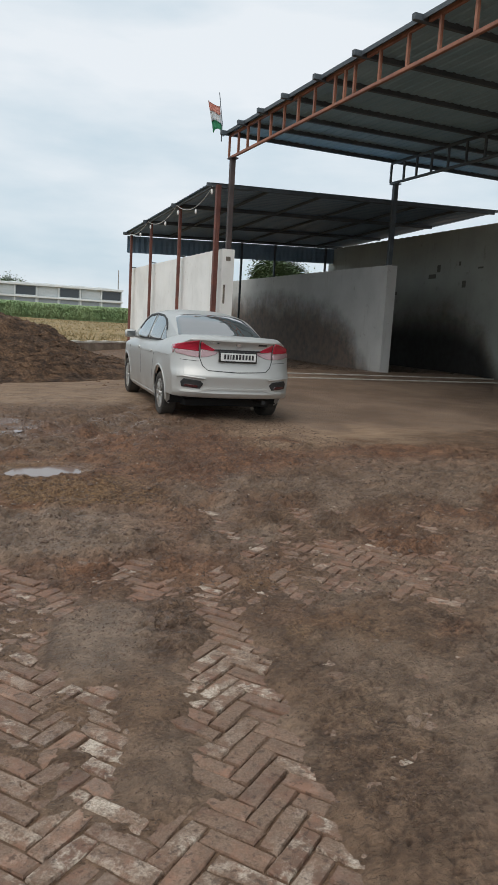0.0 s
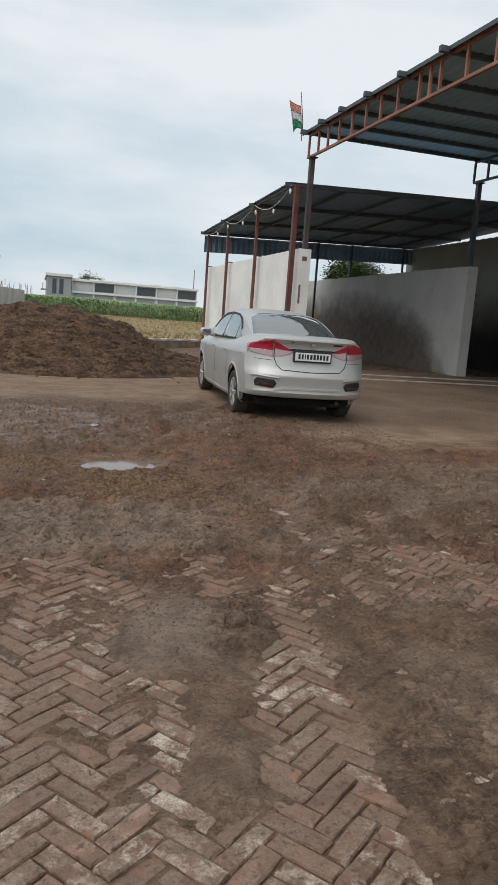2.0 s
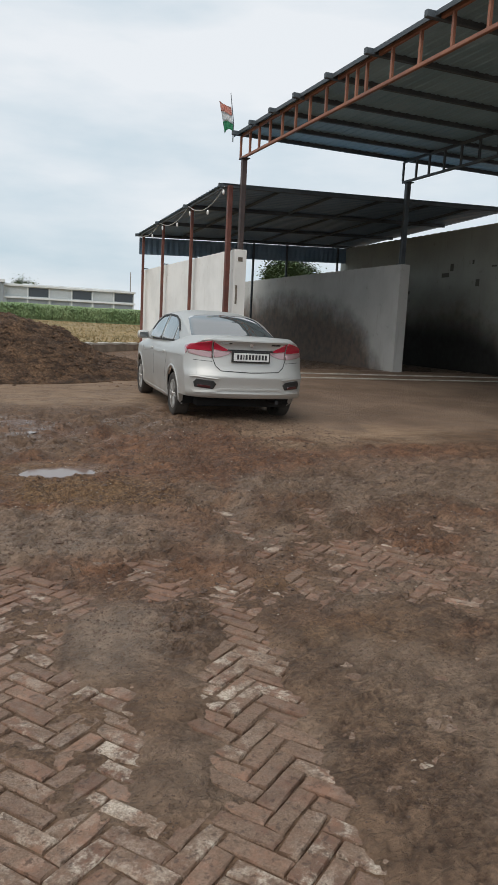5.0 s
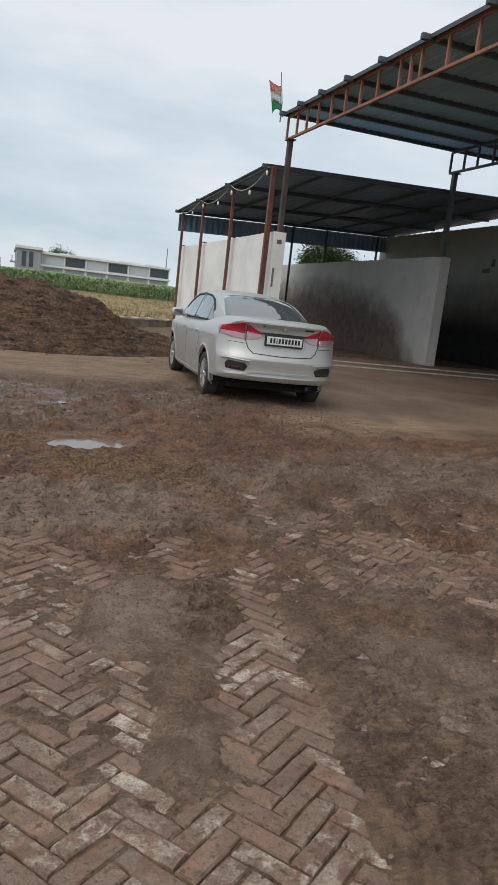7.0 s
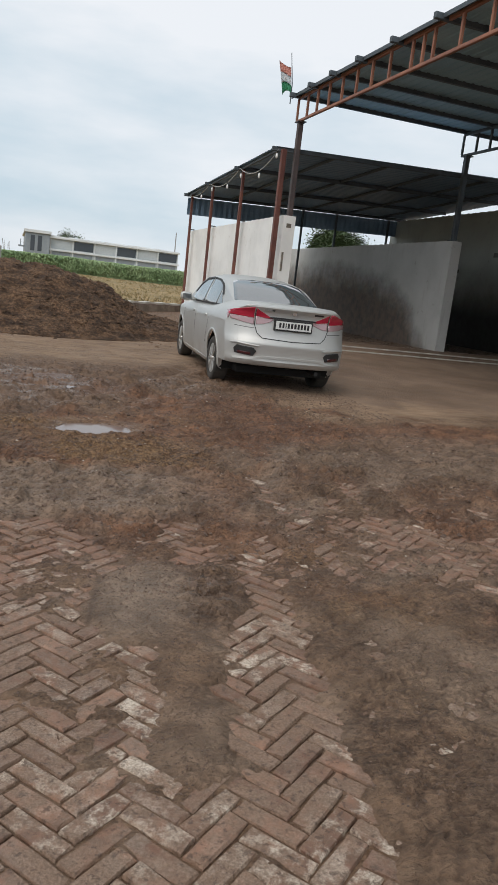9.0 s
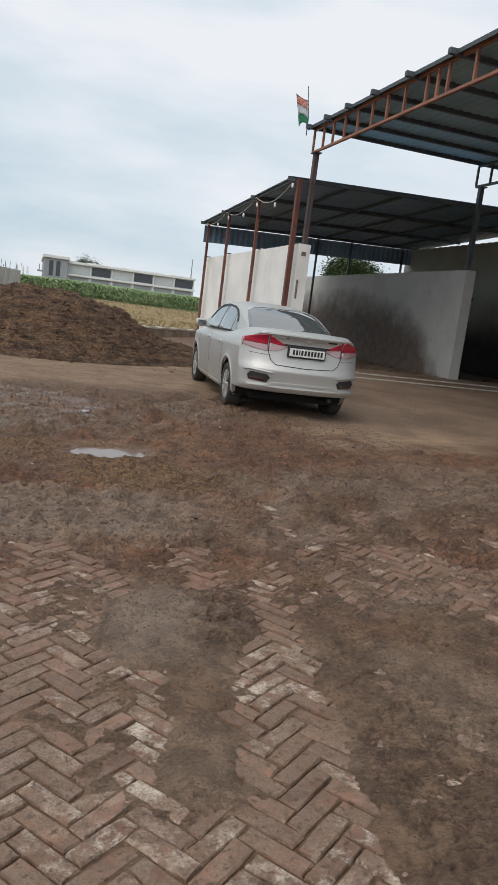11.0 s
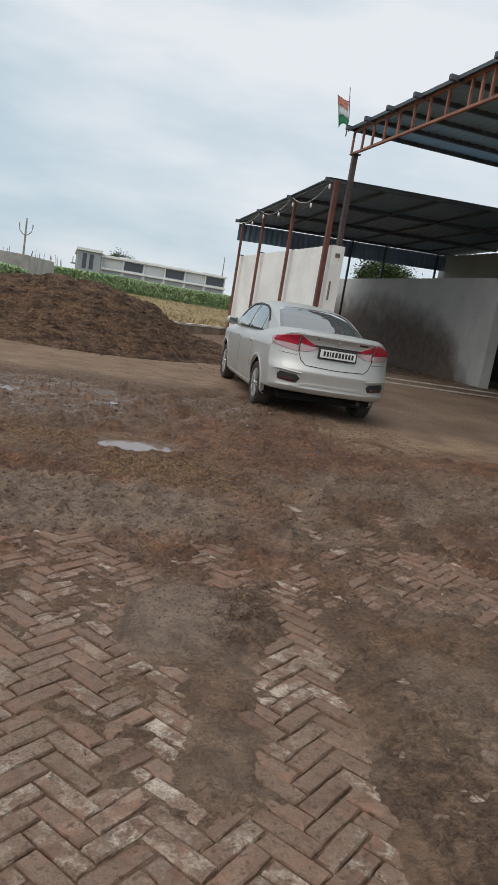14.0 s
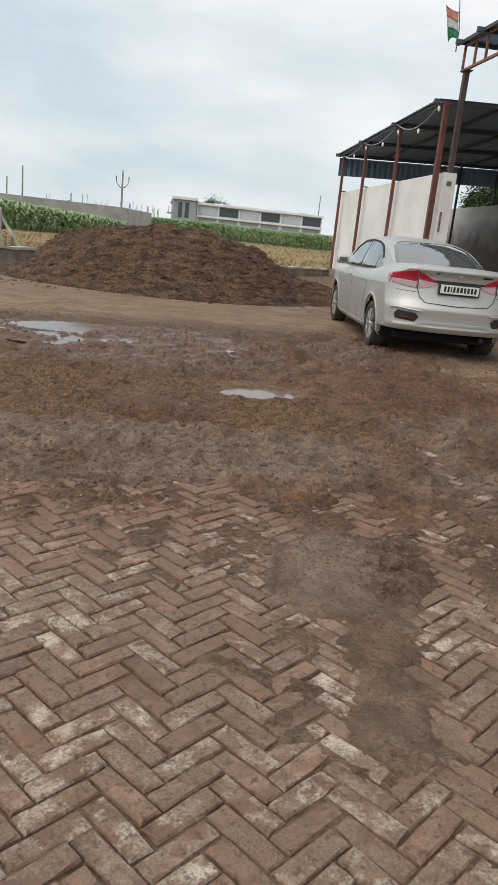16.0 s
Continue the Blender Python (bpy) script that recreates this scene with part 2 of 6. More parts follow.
M_DARK_STEEL = worn("dark_steel", (0.050, 0.062, 0.072), (0.095, 0.112, 0.125), 3.0, (0.45, 0.75), 0.1, 0.1)
M_SHEET = worn("galvanised_roof_sheet", (0.22, 0.345, 0.40), (0.31, 0.455, 0.515), 1.2, (0.4, 0.6), 0.1, 0.05, 20)
M_SHEET_DARK = worn("weathered_roof_sheet", (0.145, 0.225, 0.31), (0.235, 0.33, 0.43), 1.0, (0.4, 0.7), 0.1, 0.05, 20)


# ---- building tools ----
def linked(name, bm, material, smooth=False):
    me = bpy.data.meshes.new(name)
    bm.to_mesh(me)
    bm.free()
    me.materials.append(material)
    if smooth:
        me.polygons.foreach_set("use_smooth", [True] * len(me.polygons))
    return new(name, me)


def part(name, bm, material, parent, label="", smooth=False):
    """Links a bmesh as one mesh object under a thing or a part."""
    ob = linked(name, bm, material, smooth)
    ob.parent = parent
    return tagged(ob, label) if label else ob


def empty(name, x=0.0, y=0.0, z=0.0, turn=0.0):
    ob = new(name)
    ob.empty_display_size = 0.2
    ob.matrix_basis = pose(x, y, z, 0, 0, turn)
    return ob


def box(bm, lo, hi, bevel=0.0):
    """A box from corner to corner; bevel rounds its edges."""
    size = [b - a for a, b in zip(lo, hi)]
    mid = [(a + b) / 2 for a, b in zip(lo, hi)]
    made = bmesh.ops.create_cube(bm, size=1.0, matrix=Matrix.LocRotScale(mid, None, size))
    if bevel:
        edges = list({e for v in made["verts"] for e in v.link_edges})
        bmesh.ops.bevel(bm, geom=edges, offset=bevel, segments=2, affect="EDGES", profile=0.6)
    return bm


def bar(bm, a, b, w, h, up=(0, 0, 1), bevel=0.0):
    """A rectangular bar from a to b, w wide and h high."""
    a, b = Vector(a), Vector(b)
    d = (b - a).normalized()
    side = d.cross(Vector(up))
    if side.length < 1e-4:
        side = d.cross(Vector((1, 0, 0)))
    side.normalize()
    top = side.cross(d)
    m = Matrix((side, d, top)).transposed().to_4x4()
    m.translation = (a + b) / 2
    made = bmesh.ops.create_cube(bm, size=1.0, matrix=m @ Matrix.Diagonal((w, (b - a).length, h, 1)))
    if bevel:
        edges = list({e for v in made["verts"] for e in v.link_edges})
        bmesh.ops.bevel(bm, geom=edges, offset=bevel, segments=1, affect="EDGES")
    return bm


def tube(bm, points, radius, sides=8):
    """A round tube along points; radius may be one number or one for each point."""
    rings = []
    pts = [Vector(p) for p in points]
    for i, p in enumerate(pts):
        d = (pts[min(i + 1, len(pts) - 1)] - pts[max(i - 1, 0)]).normalized()
        side = d.cross(Vector((0, 0, 1)) if abs(d.z) < 0.95 else Vector((1, 0, 0))).normalized()
        top = side.cross(d)
        r = radius if isinstance(radius, (int, float)) else radius[i]
        rings.append([bm.verts.new(p + r * (math.cos(t) * side + math.sin(t) * top)) for t in (2 * math.pi * k / sides for k in range(sides))])
    for a, b in zip(rings, rings[1:]):
        for k in range(sides):
            bm.faces.new((a[k], a[(k + 1) % sides], b[(k + 1) % sides], b[k]))
    bm.faces.new(rings[0])
    bm.faces.new(rings[-1][::-1])
    bmesh.ops.recalc_face_normals(bm, faces=bm.faces[:])
    return bm


def grid_mesh(name, xs, ys, zfun, material, masks=(), smooth=True):
    """A height sheet over the lines xs and ys. masks: names and arrays stored on the points."""
    X, Y = np.meshgrid(xs, ys)
    Z = zfun(X, Y)
    me = bpy.data.meshes.new(name)
    nx, ny = len(xs), len(ys)
    me.vertices.add(nx * ny)
    me.vertices.foreach_set("co", np.c_[X.ravel(), Y.ravel(), Z.ravel()].ravel())
    i = np.arange(nx * ny).reshape(ny, nx)
    quads = np.stack([i[:-1, :-1], i[:-1, 1:], i[1:, 1:], i[1:, :-1]], -1).reshape(-1, 4)
    me.loops.add(quads.size)
    me.loops.foreach_set("vertex_index", quads.ravel())
    me.polygons.add(len(quads))
    me.polygons.foreach_set("loop_start", np.arange(len(quads)) * 4)
    me.polygons.foreach_set("use_smooth", np.full(len(quads), smooth))
    me.update()
    for key, fun in masks:
        a = me.attributes.new(key, "FLOAT", "POINT")
        a.data.foreach_set("value", np.clip(fun(X, Y), 0, 1).ravel().astype(np.float32))
    me.materials.append(material)
    return new(name, me)


def hashed(ix, iy, seed):
    h = np.sin(ix * 127.1 + iy * 311.7 + seed * 74.7) * 43758.5453
    return h - np.floor(h)


def rough2(x, y, seed=0.0):
    """Smooth value noise, 0 to 1, one bump a metre."""
    ix, iy = np.floor(x), np.floor(y)
    fx, fy = x - ix, y - iy
    fx, fy = fx * fx * (3 - 2 * fx), fy * fy * (3 - 2 * fy)
    a, b = hashed(ix, iy, seed), hashed(ix + 1, iy, seed)
    c, d = hashed(ix, iy + 1, seed), hashed(ix + 1, iy + 1, seed)
    return (a * (1 - fx) + b * fx) * (1 - fy) + (c * (1 - fx) + d * fx) * fy


def fractal(x, y, scale, seed=0.0, octaves=4, gain=0.5):
    total, amount, norm = 0.0, 1.0, 0.0
    for o in range(octaves):
        a = 0.6 * o
        total = total + amount * rough2((x * math.cos(a) - y * math.sin(a)) * scale, (x * math.sin(a) + y * math.cos(a)) * scale, seed + o)
        norm += amount
        scale, amount = scale * 2.03, amount * gain
    return total / norm


def ramp01(v, a, b):
    t = np.clip((v - a) / (b - a), 0, 1)
    return t * t * (3 - 2 * t)


# ---- ground: one sheet from the brick paving to the far fields ----
def land(x, y):
    """The lie of the land: the yard rises gently away from the brick paving."""
    right = np.interp(y, [2.2, 4, 6, 9, 12.5, 16.8, 26, 60, 100, 400], [0, 0.07, 0.17, 0.25, 0.34, 0.56, 0.62, 1.15, 1.52, 1.6])
    left = np.interp(y, [2.2, 4, 6, 9, 13, 17, 26, 55, 100, 400], [0, 0.07, 0.17, 0.24, 0.32, 0.36, 0.52, 0.72, 1.45, 1.6])
    w = ramp01(x, 2.5, 7.0) * (1 - ramp01(y, 30, 60)) + ramp01(x, -4.0, 8.0) * ramp01(y, 30, 60)
    return left * (1 - w) + right * w


PUDDLES = [(0.86, 6.50, 0.33, 0.27, 14), (-1.12, 9.35, 0.52, 0.34, 12)]


def pool(x, y, k, grow=1.0):
    px, py, a, b, turn = PUDDLES[k]
    c, s = math.cos(radians(turn)), math.sin(radians(turn))
    u, v = ((x - px) * c + (y - py) * s) / a, (-(x - px) * s + (y - py) * c) / b
    return np.sqrt(u * u + v * v) / grow + 0.34 * (fractal(x, y, 2.4, 9 + k, 4) - 0.5)


def cover(x, y):
    """How far mud hides the brick paving: 0 bare bricks, 1 buried."""
    patch = np.exp(-((((x - 0.82 - 0.25 * (y - 3.2)) / 0.40) ** 2 + ((y - 3.18) / 0.40) ** 2) ** 2.5))
    tongue = np.exp(-(((x - 0.62 - 0.26 * (y - 2.0)) / 0.15) ** 2)) * ramp01(y, 1.72, 2.05) * (1 - ramp01(y, 3.0, 3.3))
    right = ramp01(x - 0.20 * (y - 1.6), 1.00, 1.20) * (1 - 0.45 * ramp01(y, 2.9, 3.5))
    mid = ramp01(y + 0.05 * x, 2.75, 3.4)
    far = ramp01(y + 0.04 * x, 3.95, 4.35)
    silt_band = ramp01(y - 0.10 * x, 4.05, 4.35) * (1 - ramp01(x, 1.0, 1.8))
    left_film = 0.34 * np.exp(-(((x - 0.28) / 0.24) ** 2 + ((y - 2.25) / 0.38) ** 2)) + 0.42 * np.exp(-(((x + 0.28) / 0.22) ** 2 + ((y - 3.35) / 0.30) ** 2))
    rag = 0.55 * (fractal(x, y, 1.6, 3, 3) - 0.5) + 1.0 * (fractal(x, y, 7.0, 4, 4, 0.62) - 0.5)
    base = np.maximum.reduce([1.0 * patch, 0.72 * tongue, 0.88 * right, 0.30 * mid, 0.52 * far, 0.97 * silt_band, left_film])
    return np.clip(base + rag * (1 - 0.45 * patch) - 0.04, 0, 1)


def crust(x, y):
    """Torn plates of half-dried mud with sharp broken edges: their level, 0 to 1, and how far they reach."""
    u, v = x * 0.88 + y * 0.48, y * 0.88 - x * 0.48
    reach = np.maximum(ramp01(y + 0.05 * x, 3.3, 3.9), ramp01(x - 0.2 * (y - 1.6), 1.0, 1.3))
    reach = reach * ramp01(y, 0.7, 1.25) * (1 - ramp01(y, 9.4, 10.6)) * (1 - ramp01(x, 3.4, 4.4) * ramp01(y, 6.4, 7.6))
    reach = reach * (1 - np.exp(-((((x - 0.72) / 0.26) ** 2 + ((y - 3.2) / 0.40) ** 2) ** 2)))
    a = fractal(u * 0.75, v * 1.7, 4.2, 131, 4, 0.62)
    b = fractal(u * 1.2, v * 2.4, 9.0, 137, 4, 0.62)
    c = fractal(u * 1.0, v * 1.5, 20.0, 139, 3, 0.6)
    edge = 0.47 + 0.10 * (fractal(x, y, 0.8, 133, 2) - 0.5)
    high = 0.54 * ramp01(a, edge, edge + 0.05) + 0.38 * ramp01(b, 0.44, 0.50) + 0.08 * ramp01(c, 0.42, 0.50)
    crack = np.maximum(np.exp(-(((a - edge) / 0.020) ** 2)) * ramp01(fractal(x, y, 3.1, 135, 3), 0.42, 0.56), 0.85 * np.exp(-(((b - 0.45) / 0.030) ** 2)) * ramp01(fractal(x, y, 2.3, 136, 3), 0.47, 0.60))
    crumb = 0.9 * ramp01(c, 0.36, 0.27) * ramp01(fractal(x, y, 2.0, 138, 3), 0.38, 0.55)
    return high, reach, np.maximum(crack, crumb)


def hollows(x, y):
    """Damp cracks and pits in the mud; the mask paints their shade as dark colour."""
    high, reach, crack = crust(x, y)
    churned = np.exp(-((((x - 1.03 - 0.25 * (y - 3.2)) / 0.18) ** 2 + ((y - 3.2) / 0.37) ** 2) ** 2))
    rim = np.exp(-(((x - 0.47 - 0.25 * (y - 3.2)) / 0.018) ** 2)) * ramp01(y, 2.85, 3.0) * (1 - ramp01(y, 3.4, 3.55))
    ruts = 0.7 * np.exp(-(((x - 2.30 - 0.42 * (y - 4.85)) / 0.05) ** 2)) * ramp01(y, 4.5, 4.6) * (1 - ramp01(y, 5.05, 5.15))
    return np.maximum.reduce([crack * reach, churned * (0.25 + 0.75 * ramp01(fractal(x, y, 13.0, 141, 3, 0.6), 0.56, 0.42)), 0.6 * rim, ruts])


def soil(x, y):
    z = land(x, y)
    near = 1 - ramp01(y, 5.2, 6.0)
    c = cover(x, y)
    mud = -0.0135 + 0.029 * ramp01(c, 0.10, 0.75) + 0.026 * (fractal(x, y, 8.0, 21, 5, 0.7) - 0.5)
    # ruts and clods in the soft soil
    rut = 0.0
    for x0, y0, x1, y1, w, deep in ((-2.6, 7.4, 3.4, 10.6, 0.20, 0.035), (0.2, 6.9, 2.9, 10.9, 0.15, 0.035), (0.9, 7.0, 3.2, 10.5, 0.13, 0.03), (-2.4, 8.8, 2.2, 8.1, 0.18, 0.03), (1.6, 4.0, 3.0, 9.2, 0.17, 0.022), (2.9, 3.4, 4.4, 8.6, 0.17, 0.02)):
        ln = math.hypot(x1 - x0, y1 - y0)
        along = ((x - x0) * (x1 - x0) + (y - y0) * (y1 - y0)) / ln
        off = np.abs((x - x0) * (y1 - y0) - (y - y0) * (x1 - x0)) / ln + 0.12 * (fractal(x, y, 1.1, 5, 2) - 0.5)
        on = ramp01(along, -0.3, 0.4) * (1 - ramp01(along, ln - 0.4, ln + 0.3))
        rut = rut + on * (-deep * np.exp(-((off / w) ** 2)) + 0.6 * deep * np.exp(-(((off - 1.5 * w) / (0.6 * w)) ** 2)))
    soft = ramp01(y, 4.4, 5.4) * (1 - ramp01(y, 11, 13)) * (1 - 0.75 * ramp01(x, 3.2, 4.2) * ramp01(y, 7.0, 7.8))
    churn = (0.075 * (fractal(x, y, 2.4, 31, 5, 0.64) - 0.5) + rut) * soft
    clod = (0.19 * np.clip(fractal(x, y, 5.5, 41, 5, 0.7) - 0.5, 0, 1) - 0.05 * np.clip(0.06 - np.abs(fractal(x, y, 3.5, 43, 4, 0.65) - 0.5), 0, 1) * 8 * 0.06) * ramp01(y, 3.2, 4.2) * (1 - ramp01(y, 9.5, 11)) * (1 - 0.8 * ramp01(x, 3.2, 4.2) * ramp01(y, 7.0, 7.8))
    high, torn, crack = crust(x, y)
    plates = (0.018 * (high - 0.55) - 0.006 * crack) * torn
    # crumbly tyre-churned patch with dark lumps beside the smooth silt
    churned = np.exp(-((((x - 1.03 - 0.25 * (y - 3.2)) / 0.17) ** 2 + ((y - 3.2) / 0.36) ** 2) ** 2))
    plates = plates + churned * 0.026 * (ramp01(fractal(x, y, 13.0, 141, 3, 0.6), 0.42, 0.60) - 0.4)
    # tyre scrapes across the smooth silt
    slick = np.exp(-((((x - 0.68 - 0.25 * (y - 3.2)) / 0.20) ** 2 + ((y - 3.2) / 0.38) ** 2) ** 2))
    plates = plates + slick * 0.007 * (fractal((x - 0.28 * y) * 14.0, y * 1.1, 1.0, 143, 3) - 0.5)
    smear = 0.022 * (fractal(x * 0.9 + y * 0.4, y * 2.2 - x * 0.9, 2.4, 51, 4, 0.6) - 0.5) * near * ramp01(x, 1.0, 1.6)
    lip = 0.018 * np.exp(-(((y - 5.16 + 0.06 * (x - 0.2)) / 0.035) ** 2)) * (1 - ramp01(x, 1.6, 2.6)) * ramp01(fractal(x, y, 1.3, 151, 3), 0.25, 0.5)
    smear = smear + lip
    calm = np.minimum.reduce([ramp01(pool(x, y, k), 0.8, 1.7) for k in range(len(PUDDLES))])
    z = z + mud * near + (churn + clod + plates) * calm + smear
    for k in range(len(PUDDLES)):
        d = pool(x, y, k)
        z = z - 0.055 * (1 - ramp01(d, 0.55, 1.35))
    # deep churned mud left of the car
    zone = np.exp(-(((x + 0.4) / 1.6) ** 2 + ((y - 8.9) / 0.95) ** 2))
    z = z + zone * calm * 0.12 * (fractal(x, 1.5 * y, 2.6, 301, 5, 0.62) - 0.5)
    far = ramp01(y, 26, 34)
    return z + far * 0.25 * (fractal(x, y, 0.12, 61, 4) - 0.5)


def lines(*spans):
    """Grid lines: spans of (from, to, step)."""
    out = []
    for a, b, st in spans:
        out += list(np.arange(a, b - 1e-6, st))
    return np.array(out + [spans[-1][1]])


def in_field(x, y):
    """Beyond the low boundary wall, outside the sheds."""
    line = 25.35 + (x - 6.15) * (25.35 - 17.0) / (6.15 + 3.2)
    return ramp01(y - line, 0.0, 0.5) * np.where((x > 6.2) & (y < 27), 0, 1)


def wetness(x, y):
    zone = np.exp(-(((x + 0.3) / 1.9) ** 2 + ((y - 8.6) / 1.25) ** 2))
    w = ramp01(zone + 0.9 * (fractal(x * 1.0, y * 1.8, 1.4, 71, 4) - 0.5), 0.30, 0.58)
    rings = 0.0
    for k in range(len(PUDDLES)):
        rings = np.maximum(rings, 1 - ramp01(pool(x, y, k), 0.9, 1.7))
    track = np.maximum.reduce([np.exp(-((((x - c) - 0.66 * (y - 8.6)) / w) ** 2)) for c, w in ((1.35, 0.13), (1.75, 0.10), (2.15, 0.14), (2.6, 0.10))]) * ramp01(y, 6.9, 7.8) * (1 - ramp01(y, 10.2, 11.2))
    bay = 0.9 * ramp01(y, 16.3, 17.2) * ramp01(x, 6.5, 6.9) * (1 - ramp01(y, 28, 29)) * (1 - ramp01(x, 14.3, 14.6))
    joints = 0.62 * (1 - ramp01(cover(x, y), 0.04, 0.22)) * (1 - ramp01(y, 4.0, 4.4)) * ramp01(y, -4.0, -2.0)
    churned = 0.8 * np.exp(-((((x - 1.03 - 0.25 * (y - 3.2)) / 0.17) ** 2 + ((y - 3.2) / 0.36) ** 2) ** 2)) * ramp01(fractal(x, y, 19.0, 141, 3, 0.6), 0.62, 0.42)
    dark = 0.75 * np.exp(-(((x - 2.92 - 0.2 * (y - 3.3)) / 0.17) ** 2 + ((y - 3.3) / 0.32) ** 2))
    return np.maximum.reduce([w, bay, joints, churned, dark, 0.8 * rings, 0.85 * track * ramp01(fractal(x, y, 2.5, 75, 3), 0.35, 0.55)])


def apron(x, y):
    edge = 8.1 - 0.55 * ramp01(x, 3.2, 4.6) + 0.16 * (x - 4.5) + 0.9 * (fractal(x, y, 1.1, 81, 4) - 0.5)
    return ramp01(x + 0.5 * (fractal(x, y, 1.3, 82, 3) - 0.5), 3.0, 3.9) * ramp01(y, edge, edge + 0.5) * (1 - ramp01(y, 13.0, 14.5) * (1 - ramp01(x, 5.6, 6.4)))


def dry(x, y):
    band = ramp01(y - 0.1 * x, 10.0, 11.2) * (1 - ramp01(y, 15.5, 17)) * (1 - ramp01(x, 4.2, 5.2))
    lip = 1.0 * ramp01(x, 3.0, 3.5) * ramp01(y - 0.12 * (x - 4.0), 7.0, 7.5) * (1 - ramp01(y - 0.16 * (x - 4.0), 8.0, 9.2)) * (1 - ramp01(x, 5.0, 7.5))
    worn_line = 0.55 * np.exp(-(((y - 5.16 + 0.06 * (x - 0.2)) / 0.03) ** 2)) * (1 - ramp01(x, 0.6, 1.6))
    return np.maximum.reduce([band * (0.95 + 0.8 * (fractal(x, y, 1.5, 91, 4) - 0.5)), 1.0 * lip * ramp01(fractal(x, y, 1.8, 92, 4), 0.25, 0.5), worn_line])


def silt(x, y):
    left = ramp01(y - 0.10 * x, 3.95, 4.3) * (1 - ramp01(y + 0.06 * x, 5.10, 5.2)) * (1 - ramp01(x, 0.9, 2.0))
    patch = np.exp(-((((x - 0.70 - 0.25 * (y - 3.2)) / 0.28) ** 2 + ((y - 3.18) / 0.42) ** 2) ** 2))
    right = ramp01(x, 1.3, 1.9) * (1 - ramp01(y, 5.4, 6.4)) * ramp01(fractal(x * 0.8 + 0.5 * y, 1.7 * y - x, 1.1, 95, 4), 0.42, 0.62)
    track = np.exp(-(((x - 1.95 - 0.55 * (y - 4.9)) / 0.16) ** 2)) * ramp01(y, 3.9, 4.4) * (1 - ramp01(y, 5.8, 6.4))
    film = 0.5 * ramp01(fractal(x, y, 1.9, 161, 4), 0.5, 0.68) * (1 - ramp01(y, 4.0, 4.6))
    slope = 0.7 * ramp01(x, 2.8, 4.0) * ramp01(y, 4.6, 5.6) * (1 - ramp01(y, 6.2, 7.4)) * ramp01(fractal(x, y, 1.0, 163, 4), 0.36, 0.6)
    return np.maximum.reduce([0.95 * left * ramp01(fractal(x, y, 1.6, 96, 4), 0.15, 0.4), 1.0 * patch, 0.75 * right, 0.8 * track, film, slope])


def red(x, y):
    a = ramp01(y, 3.2, 4.1) * (1 - ramp01(y, 8.2, 9.6)) * (1 - ramp01(x, 4.5, 7))
    b = 0.6 * ramp01(x, 1.2, 1.7) * (1 - ramp01(y, 2.8, 3.6)) * ramp01(fractal(x, y, 2.2, 165, 4), 0.5, 0.66)
    return np.maximum(0.85 * a * ramp01(fractal(x, y, 0.9, 97, 4), 0.34, 0.60), b)


def ochre(x, y):
    a = ramp01(y + 0.06 * x, 5.2, 5.35) * (1 - ramp01(y, 6.7, 7.6)) * (1 - ramp01(x, 1.2, 2.2))
    b = ramp01(x, 1.2, 1.6) * (1 - ramp01(x, 1.9, 2.4)) * (1 - ramp01(y, 3.6, 4.2)) * 0.35
    return np.maximum(0.85 * a * ramp01(fractal(x, y, 1.4, 98, 4), 0.35, 0.6), b * ramp01(fractal(x, y, 3.0, 99, 3), 0.45, 0.6))


gx = lines((-1500, -200, 260), (-200, -40, 32), (-40, -8, 4), (-8, -3, 0.4), (-3, -1.3, 0.04), (-1.3, 3.4, 0.016), (3.4, 6, 0.03), (6, 16, 0.25), (16, 40, 3), (40, 200, 32), (200, 1500, 260))
gy = lines((-600, -60, 180), (-60, -6, 6), (-6, 1.2, 0.6), (1.2, 5.6, 0.016), (5.6, 8, 0.025), (8, 13, 0.05), (13, 30, 0.25), (30, 60, 1.5), (60, 200, 10), (200, 2000, 300))
ground = grid_mesh("ground", gx, gy, soil, M_SOIL, (("red", red), ("ochre", ochre), ("silt", silt), ("dry", dry), ("apron", apron), ("field", in_field), ("wet", wetness), ("crack_shade", hollows)))
tagged(ground, "wet brown yard soil with ruts, running out into stubble fields", "ground", kind="structure")

k = Nodes("puddle_water")
M_WATER = k.set((0.20, 0.145, 0.125), 0.10, 0.0, IOR=1.33, Specular_IOR_Level=0.5)
k.bump(k.noise(6.0, 3), 0.02, 0.01)
for i, (px, py, a, b, turn) in enumerate(PUDDLES):
    xs, ys = np.linspace(px - 2.2 * max(a, b), px + 2.2 * max(a, b), 60), np.linspace(py - 2.2 * max(a, b), py + 2.2 * max(a, b), 60)
    level = float(land(np.array(px), np.array(py))) - (0.030 if i else 0.028)
    X, Y = np.meshgrid(xs, ys)
    inside = pool(X, Y, i) < 1.45
    bm = bmesh.new()
    vs = {}
    for r in range(59):
        for q in range(59):
            if inside[r, q] and inside[r + 1, q] and inside[r, q + 1] and inside[r + 1, q + 1]:
                keys = [(r, q), (r, q + 1), (r + 1, q + 1), (r + 1, q)]
                for key in keys:
                    if key not in vs:
                        vs[key] = bm.verts.new((xs[key[1]], ys[key[0]], level))
                bm.faces.new([vs[key] for key in keys])
    tagged(linked("puddle", bm, M_WATER, True), "shallow muddy puddle of rain water in the yard", "puddle", "puddles in the yard", "structure")

